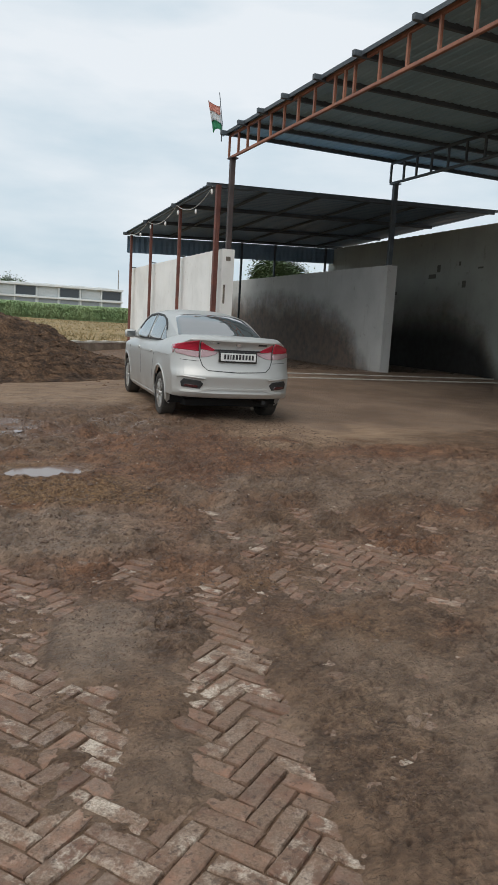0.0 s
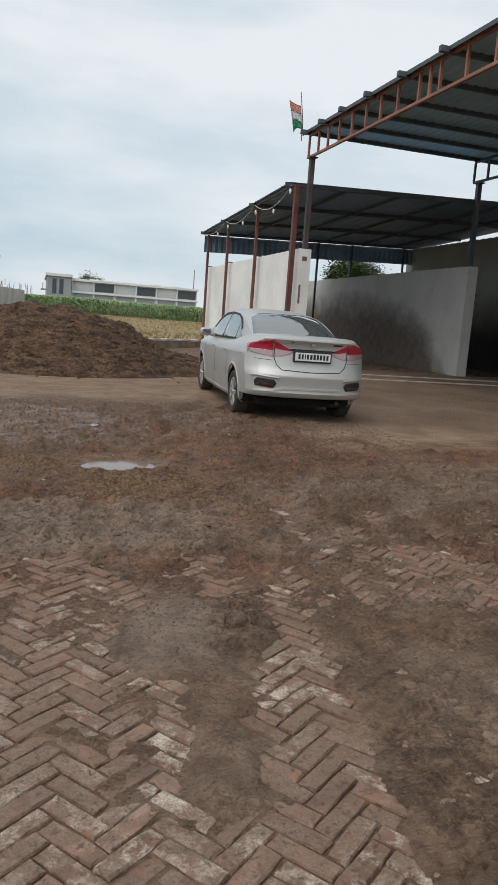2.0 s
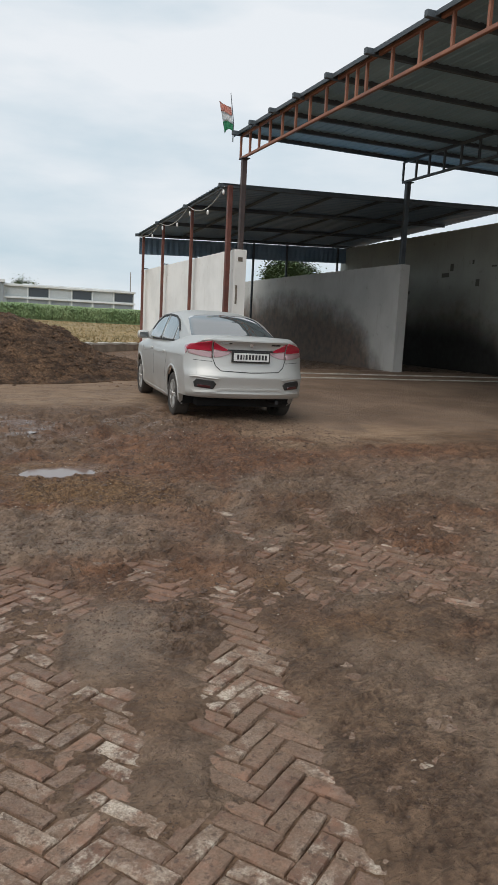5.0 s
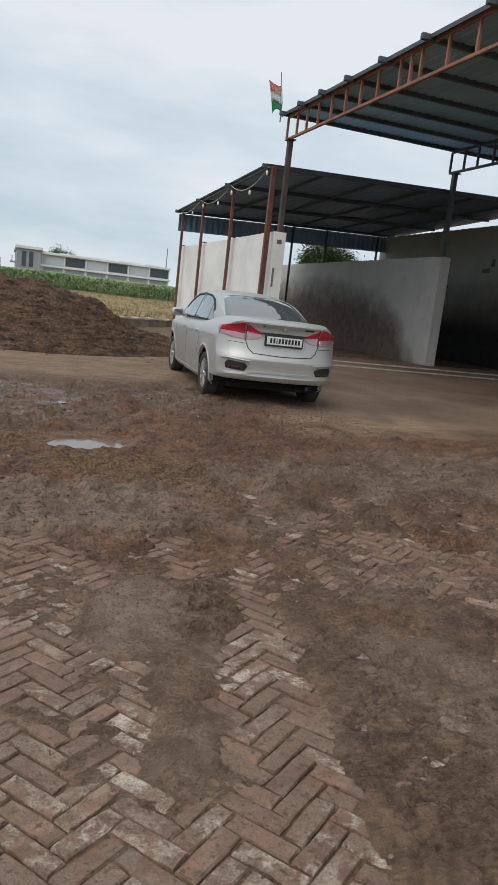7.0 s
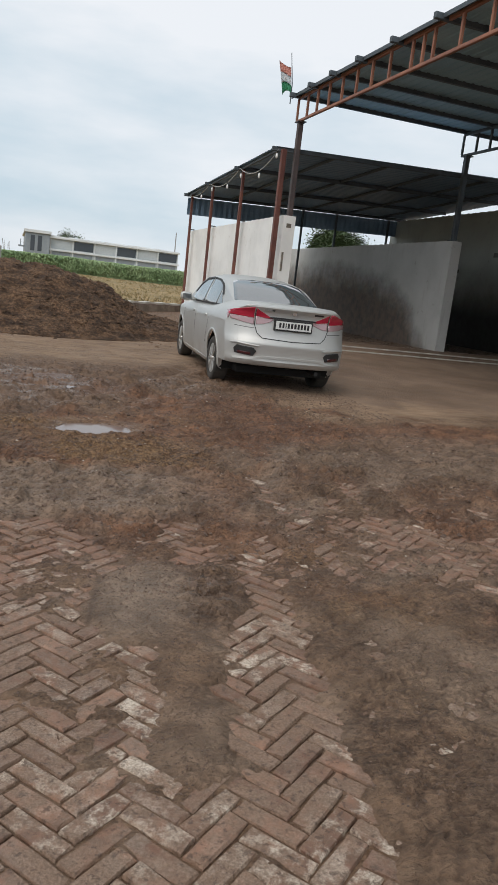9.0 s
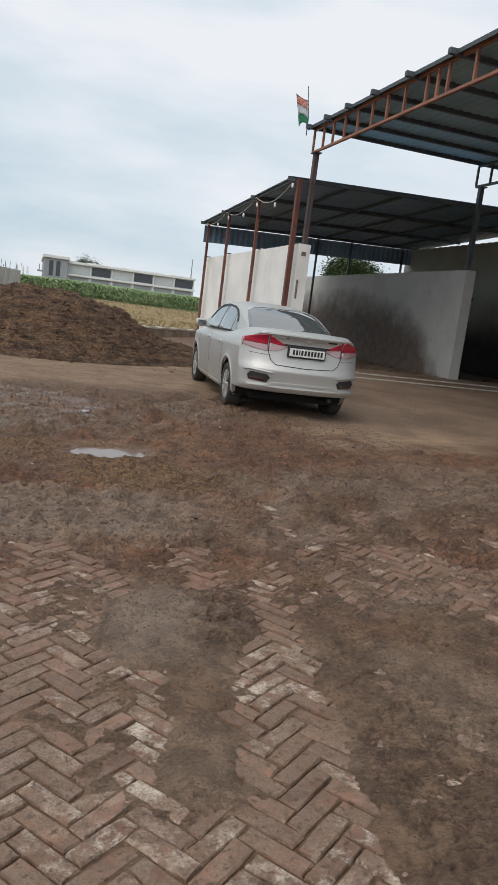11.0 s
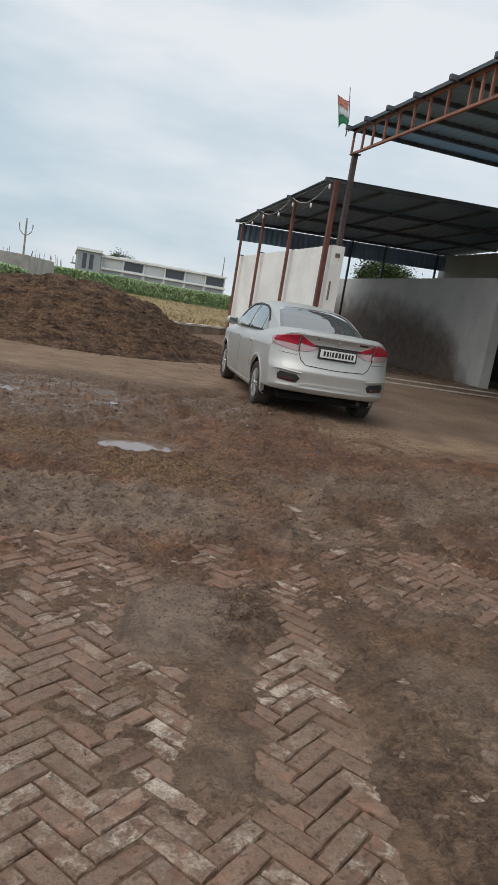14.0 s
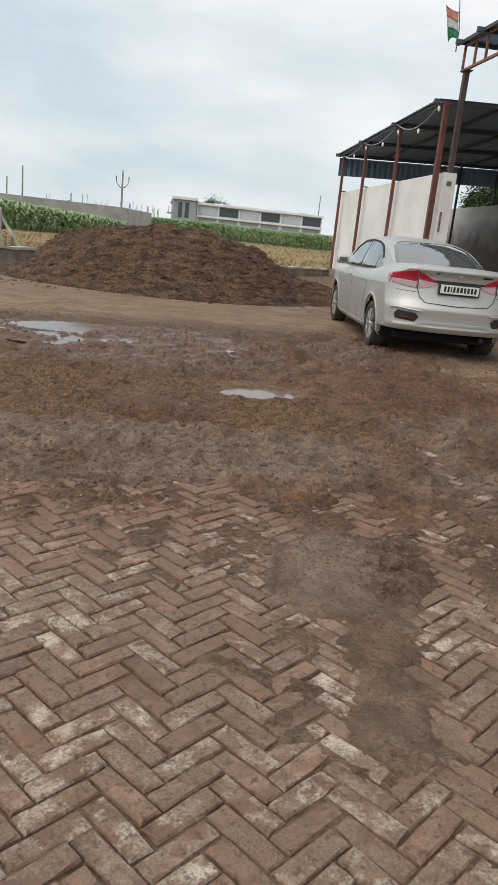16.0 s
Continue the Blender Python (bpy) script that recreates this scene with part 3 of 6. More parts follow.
# rain water standing in the low spots of the churned mud
xs, ys = np.arange(-2.4, 1.4, 0.03), np.arange(7.9, 9.9, 0.03)
X, Y = np.meshgrid(xs, ys)
level = land(X, Y) - 0.004
low = (soil(X, Y) < level) & (((X + 0.6) / 1.7) ** 2 + ((Y - 8.9) / 0.9) ** 2 < 1)
bm = bmesh.new()
vs = {}
for r in range(len(ys) - 1):
    for q in range(len(xs) - 1):
        if low[r:r + 2, q:q + 2].any():
            keys = [(r, q), (r, q + 1), (r + 1, q + 1), (r + 1, q)]
            for key in keys:
                if key not in vs:
                    vs[key] = bm.verts.new((xs[key[1]], ys[key[0]], level[key]))
            bm.faces.new([vs[key] for key in keys])
tagged(linked("puddle", bm, M_WATER), "rain water standing in churned ruts of the yard", "puddle", "puddles in the yard", "structure")


# ---- walls ----
WALL_Y = 16.8


def wall_grid(name, x0, x1, y0, y1, z0, top, material, stain=None, foot_black=None, step=0.18):
    """A wall along y, x0 to x1 thick; its face towards -x carries the stain and near-black masks."""
    bm = bmesh.new()
    ns, nz = max(2, int((y1 - y0) / step)), max(2, int((top - z0) / step))
    rows = []
    for face_x in (x0, x1):
        rows.append([[bm.verts.new((face_x, y0 + (y1 - y0) * i / ns, z0 + (top + (0.012 * math.sin(3.1 * i) if j == nz else 0) - z0) * j / nz)) for j in range(nz + 1)] for i in range(ns + 1)])
    a, b = rows
    for i in range(ns):
        for j in range(nz):
            bm.faces.new((a[i][j], a[i][j + 1], a[i + 1][j + 1], a[i + 1][j]))
            bm.faces.new((b[i][j], b[i + 1][j], b[i + 1][j + 1], b[i][j + 1]))
        bm.faces.new((a[i][nz], b[i][nz], b[i + 1][nz], a[i + 1][nz]))
    for j in range(nz):
        bm.faces.new((a[0][j], b[0][j], b[0][j + 1], a[0][j + 1]))
        bm.faces.new((a[ns][j], a[ns][j + 1], b[ns][j + 1], b[ns][j]))
    bmesh.ops.recalc_face_normals(bm, faces=bm.faces[:])
    ob = linked(name, bm, material)
    co = np.empty(len(ob.data.vertices) * 3)
    ob.data.vertices.foreach_get("co", co)
    co = co.reshape(-1, 3)
    on_face = np.abs(co[:, 0] - x0) < 1e-4
    for key, fun in (("stain", stain), ("foot_black", foot_black)):
        value = np.zeros(len(co)) if fun is None else np.where(on_face, np.clip(fun(co[:, 1], co[:, 2]), 0, 1), 0)
        ob.data.attributes.new(key, "FLOAT", "POINT").data.foreach_set("value", value.astype(np.float32))
    return ob


def white_stain(y, z):
    return 0.35 * (1 - ramp01(z, 0.6, 1.3))


def partition_stain(y, z):
    top = np.interp(y, [16.9, 17.3, 17.9, 18.4, 19.2, 20.7, 23.3, 25.7, 27.4, 30], [0.5, 0.7, 1.3, 1.85, 2.35, 2.75, 3.0, 2.95, 2.9, 2.9])
    return 0.55 * (1.0 - ramp01(z - top, -0.35, 0.30)) + 0.45 * (1.0 - ramp01(z - top, -1.3, -0.2))


# browner towards the foot, reaching a little above the near-black tone
def tall_brown(y, z):
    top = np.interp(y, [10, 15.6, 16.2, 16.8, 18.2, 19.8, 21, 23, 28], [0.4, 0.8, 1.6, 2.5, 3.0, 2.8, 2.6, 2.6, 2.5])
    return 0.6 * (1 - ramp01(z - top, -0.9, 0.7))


# near black low on the wall, fading out upwards
def tall_black(y, z):
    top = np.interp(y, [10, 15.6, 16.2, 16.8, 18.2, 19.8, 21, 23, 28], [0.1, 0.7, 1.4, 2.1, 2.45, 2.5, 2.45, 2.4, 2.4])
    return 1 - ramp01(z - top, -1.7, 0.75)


wall_w = wall_grid("wall_west", 6.36, 6.66, WALL_Y, 26.0, 0.3, 3.40, M_WHITE, white_stain)
tagged(wall_w, "white lime-washed plaster wall, streaked and stained, beside the shed posts", "wall", kind="structure")
wall_p = wall_grid("wall_partition", 11.08, 11.37, WALL_Y, 29.5, 0.3, 3.42, M_GREYWALL, partition_stain)
tagged(wall_p, "grey-white partition wall with a big brown damp stain", "wall", kind="structure")
wall_t = wall_grid("wall_east", 14.35, 14.65, 3.0, 26.0, 0.2, 4.83, M_TALL, tall_brown, tall_black)
tagged(wall_t, "tall dull plaster wall, near black towards its foot", "wall", kind="structure")

# the chipped end of the white wall
bm = bmesh.new()
for y, z, w, h in ((WALL_Y - 0.012, 3.12, 0.12, 0.10), (WALL_Y - 0.012, 2.1, 0.05, 0.45), (WALL_Y - 0.012, 1.35, 0.04, 0.3)):
    x = 6.40 if w < 0.1 else 6.44
    box(bm, (x, y, z), (x + w, y + 0.03, z + h), 0.008)
part("broken_plaster", bm, worn("bare_brick_plaster", (0.12, 0.10, 0.08), (0.25, 0.21, 0.17), 12), wall_w, "chipped grey patches of bare masonry")
# putlog holes and smudges on the tall wall
M_HOLE = plain("dark_hole", (0.11, 0.108, 0.092), 0.9)
bm = bmesh.new()
for y, z, w, h in ((19.05, 3.42, 0.36, 0.13), (18.85, 3.6, 0.16, 0.22), (17.9, 3.75, 0.08, 0.12), (16.9, 3.62, 0.22, 0.05), (17.6, 3.1, 0.16, 0.2), (21.1, 2.95, 0.1, 0.1)):
    box(bm, (14.343, y, z), (14.36, y + w, z + h), 0.004)
part("smudge", bm, M_HOLE, wall_t, "dark holes and smudges in the plaster")

# low boundary wall from the shed corner past the heap
def low_wall():
    a, b = Vector((6.12, 25.35)), Vector((-9.0, 11.85))
    d = (b - a).normalized()
    n = Vector((-d.y, d.x))
    bm, cap = bmesh.new(), bmesh.new()
    steps = 90
    for target, half, lo, hi in ((bm, 0.11, -0.6, 0.0), (cap, 0.135, 0.0, 0.05)):
        rows = []
        for i in range(steps + 1):
            p = a + (b - a) * i / steps
            top = 0.80 + 0.012 * math.sin(i * 1.7) + 0.01 * math.sin(i * 0.37)
            base = 0.0 if lo < -0.1 else top
            zz = (base, top) if lo < -0.1 else (top - 0.01, top + hi)
            rows.append([target.verts.new((p.x + s * half * n.x, p.y + s * half * n.y, z)) for s, z in ((-1, zz[0]), (-1, zz[1]), (1, zz[1]), (1, zz[0]))])
        for p, q in zip(rows, rows[1:]):
            for k in range(4):
                target.faces.new((p[k], p[(k + 1) % 4], q[(k + 1) % 4], q[k]))
        target.faces.new(rows[0][::-1])
        target.faces.new(rows[-1])
        bmesh.ops.recalc_face_normals(target, faces=target.faces[:])
    ob = tagged(linked("wall_boundary", bm, M_LOWWALL), "low mud-plastered boundary wall behind the heap", "wall", kind="structure")
    part("coping", cap, M_CAP, ob, "pale cement coping")
    return ob


low_wall()
# plinth below the shed posts
bm = bmesh.new()
box(bm, (6.10, 16.75, 0.2), (6.34, 25.6, 0.86), 0.02)
plinth = tagged(linked("plinth", bm, M_LOWWALL), "low plastered plinth under the shed posts", "plinth", kind="structure")
# raised strip across the mouth of the bays
bm = bmesh.new()
for y in (14.93, 15.80):
    bar(bm, (6.9, y, float(land(6.9, y)) + 0.012), (14.3, y + 0.15, float(land(14.3, y + 0.15)) + 0.012), 0.05, 0.03, bevel=0.008)
tagged(linked("kerb", bm, M_CAP), "pale cement edges of the drain across the bay mouths", "kerb", kind="structure")


# ---- corrugated sheets ----
def corrugated(name, x0, x1, y0, y1, zfun, material, parent, pitch=0.20, depth=0.03, along="y", label=""):
    """A ribbed sheet; the ribs run along y or x. zfun gives its height."""
    bm = bmesh.new()
    cross = (x0, x1) if along == "y" else (y0, y1)
    run = (y0, y1) if along == "y" else (x0, x1)
    n = int((cross[1] - cross[0]) / pitch)
    us = []
    for i in range(n):
        for f, up in ((0.0, 0), (0.55, 0), (0.68, 1), (0.87, 1)):
            us.append((cross[0] + (i + f) * pitch, up))
    us.append((cross[1], 0))
    steps = 12
    layers = []
    for lift in (0.0, 0.006):
        rows = []
        for s in range(steps + 1):
            v = run[0] + (run[1] - run[0]) * s / steps
            row = []
            for u, up in us:
                x, y = (u, v) if along == "y" else (v, u)
                row.append(bm.verts.new((x, y, zfun(x, y) + up * depth + lift)))
            rows.append(row)
        layers.append(rows)
        for a, b in zip(rows, rows[1:]):
            for k in range(len(us) - 1):
                bm.faces.new((a[k], a[k + 1], b[k + 1], b[k]))
    low, high = layers
    for k in range(len(us) - 1):
        bm.faces.new((low[0][k], low[0][k + 1], high[0][k + 1], high[0][k]))
        bm.faces.new((low[-1][k], low[-1][k + 1], high[-1][k + 1], high[-1][k]))
    bmesh.ops.recalc_face_normals(bm, faces=bm.faces[:])
    return part(name, bm, material, parent, label)


M_BROWN_STEEL = worn("dark_brown_steel", (0.052, 0.040, 0.040), (0.10, 0.072, 0.068), 3.0, (0.5, 0.8))


# ---- the high canopy in front of the bays ----
canopy = tagged(empty("canopy", 6.25, 12.0, 0.0), "high steel canopy with a corrugated sheet roof on rusty trusses", "canopy")
canopy.matrix_basis = Matrix.Identity(4)
CAN_Y0, CAN_Y1 = 4.2, 17.35


def chord_z(y):
    return 5.49 + 0.007 * (y - 8.3)


def roof_z(x, y):
    return 6.035 + 0.011 * (y - 8.3) + 0.004 * (x - 6.0)


VERTICALS = (17.12, 16.53, 15.98, 15.37, 14.73, 14.08, 13.45, 12.78, 12.02, 11.67, 11.35, 10.58, 9.82, 9.05, 8.29, 7.53, 6.77, 6.0, 5.25, 4.5)
TRUSS_END = 17.12


def truss(x, post_z):
    t = empty("roof_truss")
    t.parent = canopy
    lift = 0.012 * (x - 6.0)
    bm = bmesh.new()
    bar(bm, (x, CAN_Y0, chord_z(CAN_Y0)), (x, TRUSS_END, chord_z(TRUSS_END)), 0.06, 0.06, bevel=0.008)
    # inner trusses get dark steel: their shade under the roof, put into the colour
    part("bottom_chord", bm, M_ORANGE_STEEL if x < 8 else M_DARK_STEEL, t)
    bm = bmesh.new()
    bar(bm, (x, CAN_Y0, chord_z(CAN_Y0) + 0.52), (x, TRUSS_END, chord_z(TRUSS_END) + 0.52), 0.06, 0.07, bevel=0.008)
    part("top_chord", bm, M_ORANGE_STEEL if x < 8 else M_DARK_STEEL, t)
    for y in VERTICALS:
        bm = bmesh.new()
        bar(bm, (x, y, chord_z(y) + 0.03), (x, y, chord_z(y) + 0.50), 0.045, 0.05, (0, 1, 0))
        part("web_bar", bm, M_ORANGE_STEEL if x < 8 else M_DARK_STEEL, t)
    for y, z0 in ((16.86, post_z), (4.6, -0.1)):
        bm = bmesh.new()
        box(bm, (x - 0.06, y - 0.06, z0), (x + 0.06, y + 0.06, chord_z(y) - 0.03), 0.012)
        box(bm, (x - 0.1, y - 0.12, chord_z(y) - 0.055), (x + 0.1, y + 0.12, chord_z(y) - 0.032))
        if z0 > 1:
            box(bm, (x - 0.1, y - 0.05, z0 - 0.002), (x + 0.1, y + 0.15, z0 + 0.012))
        part("post", bm, M_BROWN_STEEL if x < 8 else M_DARK_STEEL, t)
    return t


# posts stand at the wall ends
for tx, pz in ((6.51, 3.40), (11.14, 3.42), (15.8, 0.4)):
    truss(tx, pz)
for y in (17.05, 15.99, 14.88, 13.7, 12.37, 11.0, 9.36, 7.8, 6.2, 4.6):
    bm = bmesh.new()
    for a, b in ((6.24, 16.1),):
        bar(bm, (a, y, roof_z(a, y) - 0.03), (b, y, roof_z(b, y) - 0.03), 0.08, 0.10, bevel=0.008)
    part("purlin", bm, M_DARK_STEEL, canopy)
corrugated("roof_sheet", 6.40, 16.2, CAN_Y0 - 0.3, CAN_Y1, roof_z, M_SHEET, canopy, 0.21, 0.013, "y", "grey corrugated metal sheets")
bm = bmesh.new()
bar(bm, (6.39, CAN_Y0, roof_z(6.3, CAN_Y0) - 0.02), (6.39, CAN_Y1 - 0.05, roof_z(6.3, CAN_Y1) - 0.02), 0.02, 0.07)
part("edge_angle", bm, M_DARK_STEEL, canopy)

# ---- the lower shed behind ----
shed = tagged(empty("shed"), "open steel shed with a dark corrugated roof on red posts", "shed")


def shed_z(x, y):
    return 4.90 - 0.037 * (y - 16.95) + 0.040 * (x - 6.1)


for y in (16.9, 19.85, 22.8, 25.35):
    bm = bmesh.new()
    wide = 0.058 if y < 17 else 0.04
    box(bm, (6.20 - wide, y - wide, 0.84), (6.20 + wide, y + wide, shed_z(6.2, y) - 0.04), 0.01)
    box(bm, (6.08, y - 0.12, 0.855), (6.32, y + 0.12, 0.872))
    part("post", bm, M_RED_STEEL, shed, "red oxide painted steel post")
    # the short stubs that tie the post to the wall
    bm = bmesh.new()
    bar(bm, (6.2, y + 0.02, 3.42), (6.40, y + 0.02, 3.42), 0.04, 0.03)
    part("tie", bm, M_DARK_STEEL, shed)
for x in (10.41, 11.77, 13.94):
    bm = bmesh.new()
    box(bm, (x - 0.035, 25.51, 0.5), (x + 0.035, 25.58, shed_z(x, 25.5) - 0.04), 0.01)
    part("back_post", bm, M_DARK_STEEL, shed)
for y in (16.98, 19.85, 22.8, 25.45):
    bm = bmesh.new()
    bar(bm, (5.93, y, shed_z(5.93, y) - 0.035), (14.6, y, shed_z(14.6, y) - 0.06), 0.07, 0.10, bevel=0.008)
    part("rafter", bm, M_DARK_STEEL, shed)
for x in (6.12, 7.6, 9.1, 10.6, 12.1, 13.5):
    bm = bmesh.new()
    bar(bm, (x, 16.95, shed_z(x, 16.95) - 0.035), (x, 25.6, shed_z(x, 25.6) - 0.035), 0.05, 0.06)
    part("purlin", bm, M_DARK_STEEL, shed)
corrugated("roof_sheet", 6.02, 14.9, 16.92, 25.65, lambda x, y: shed_z(x, y) + 0.005, M_SHEET_DARK, shed, 0.21, 0.014, "x", "dark weathered corrugated sheets")
bm = bmesh.new()
rows = []
for i in range(86):
    x = 6.12 + i * 0.1
    dy = 0.03 if i % 2 else 0.0
    rows.append([bm.verts.new((x, 25.62 + dy + e, shed_z(x, 25.6) - d)) for d, e in ((0.66, 0), (0.09, 0), (0.09, 0.006), (0.66, 0.006))])
for a, b in zip(rows, rows[1:]):
    for q in range(4):
        bm.faces.new((a[q], a[(q + 1) % 4], b[(q + 1) % 4], b[q]))
part("back_sheet", bm, M_SHEET_DARK, shed, "dark metal sheet hanging under the back eave")


# ---- the parked saloon car ----
# Its own frame: x to its right, y ahead, z up, the origin on the ground under the rear axle.
k = Nodes("silver_paint")
dust = k.noise(1.6, 5)
low = k.step(k.axis()[2], 0.15, 0.75, 0.55, 0.0)
M_PAINT = k.set(k.mix(k.math("MULTIPLY", low, k.step(dust, 0.3, 0.7)), (0.51, 0.508, 0.49), (0.32, 0.28, 0.235)), k.step(dust, 0.3, 0.7, 0.44, 0.55), 0.5, Coat_Weight=0.25, Coat_Roughness=0.2)
k.bump(k.noise(900.0, 2), 0.02, 0.001)
M_GLASS = plain("car_glass", (0.085, 0.095, 0.098), 0.03, 0.0, Specular_IOR_Level=1.0, Coat_Weight=1.0, Coat_Roughness=0.02)
M_BLACK = worn("black_plastic", (0.012, 0.012, 0.013), (0.03, 0.029, 0.028), 8, (0.5, 0.75))
M_TYRE = worn("dusty_tyre_rubber", (0.02, 0.019, 0.018), (0.07, 0.06, 0.05), 6, (0.8, 0.95), 0, 0.2)
M_RIM = worn("alloy_wheel", (0.42, 0.41, 0.39), (0.55, 0.54, 0.52), 10, (0.3, 0.5), 0.7, 0.05)
M_RED_LAMP = plain("red_lamp_lens", (0.40, 0.012, 0.038), 0.12, 0.0, Coat_Weight=1.0, Emission_Color=(0.0, 0.0, 0.0))
M_CLEAR_LAMP = plain("clear_lamp_lens", (0.42, 0.27, 0.28), 0.15, 0.3, Coat_Weight=1.0)
M_CHROME = plain("chrome", (0.62, 0.62, 0.62), 0.12, 1.0)
M_PLATE = worn("white_number_plate", (0.62, 0.62, 0.60), (0.75, 0.75, 0.73), 10, (0.3, 0.5))
M_INK = plain("black_ink", (0.02, 0.02, 0.022), 0.5)
M_SEAM = plain("panel_gap", (0.025, 0.025, 0.025), 0.8)
M_LINER = plain("wheel_arch_liner", (0.012, 0.012, 0.012), 0.95)


def curve(x, knots):
    """A smooth curve through knots (x, value)."""
    xs, vs = [a for a, _ in knots], [b for _, b in knots]
    if x <= xs[0]:
        return vs[0]
    if x >= xs[-1]:
        return vs[-1]
    i = max(j for j in range(len(xs) - 1) if xs[j] <= x)
    t = (x - xs[i]) / (xs[i + 1] - xs[i])
    p0, p3 = vs[max(i - 1, 0)], vs[min(i + 2, len(vs) - 1)]
    m1 = (vs[i + 1] - p0) / (xs[i + 1] - xs[max(i - 1, 0)]) * (xs[i + 1] - xs[i])
    m2 = (p3 - vs[i]) / (xs[min(i + 2, len(xs) - 1)] - xs[i]) * (xs[i + 1] - xs[i])
    a, b = vs[i], vs[i + 1]
    return (2 * t**3 - 3 * t**2 + 1) * a + (t**3 - 2 * t**2 + t) * m1 + (-2 * t**3 + 3 * t**2) * b + (t**3 - t**2) * m2


DECK = [(-0.90, 1.130), (-0.75, 1.150), (-0.4, 1.150), (0.1, 1.115), (0.8, 1.045), (1.8, 1.005), (2.5, 0.985), (2.9, 0.955), (3.2, 0.885), (3.45, 0.76), (3.53, 0.66)]
PLAN = [(-0.96, 0.70), (-0.90, 0.765), (-0.78, 0.812), (-0.5, 0.845), (0.0, 0.862), (1.2, 0.865), (2.4, 0.862), (2.9, 0.845), (3.2, 0.79), (3.42, 0.66), (3.53, 0.42)]
# half-width by height, as a share of the plan
SIDE = [(0.19, 0.90), (0.24, 0.955), (0.34, 0.978), (0.45, 0.985), (0.56, 0.995), (0.70, 1.0), (0.82, 0.995), (0.90, 0.975), (0.96, 0.945), (1.02, 0.88), (1.06, 0.76), (1.10, 0.50)]


def rear_y(x, z):
    """How far back the tail stands at height z, x off the middle."""
    mid = curve(z, [(0.19, -0.80), (0.33, -0.88), (0.37, -0.925), (0.41, -0.955), (0.445, -0.945), (0.54, -0.950), (0.60, -0.960), (0.645, -0.964), (0.675, -0.945), (0.72, -0.915), (0.80, -0.893), (0.90, -0.876), (1.00, -0.870), (1.06, -0.888), (1.10, -0.925), (1.122, -0.925), (1.14, -0.895), (1.17, -0.82)])
    u = abs(x) / 0.80
    return mid + 0.16 * u**2.6 + 0.10 * u**8


def half_width(y, z):
    return curve(y, PLAN) * curve(min(z, 1.1), SIDE)


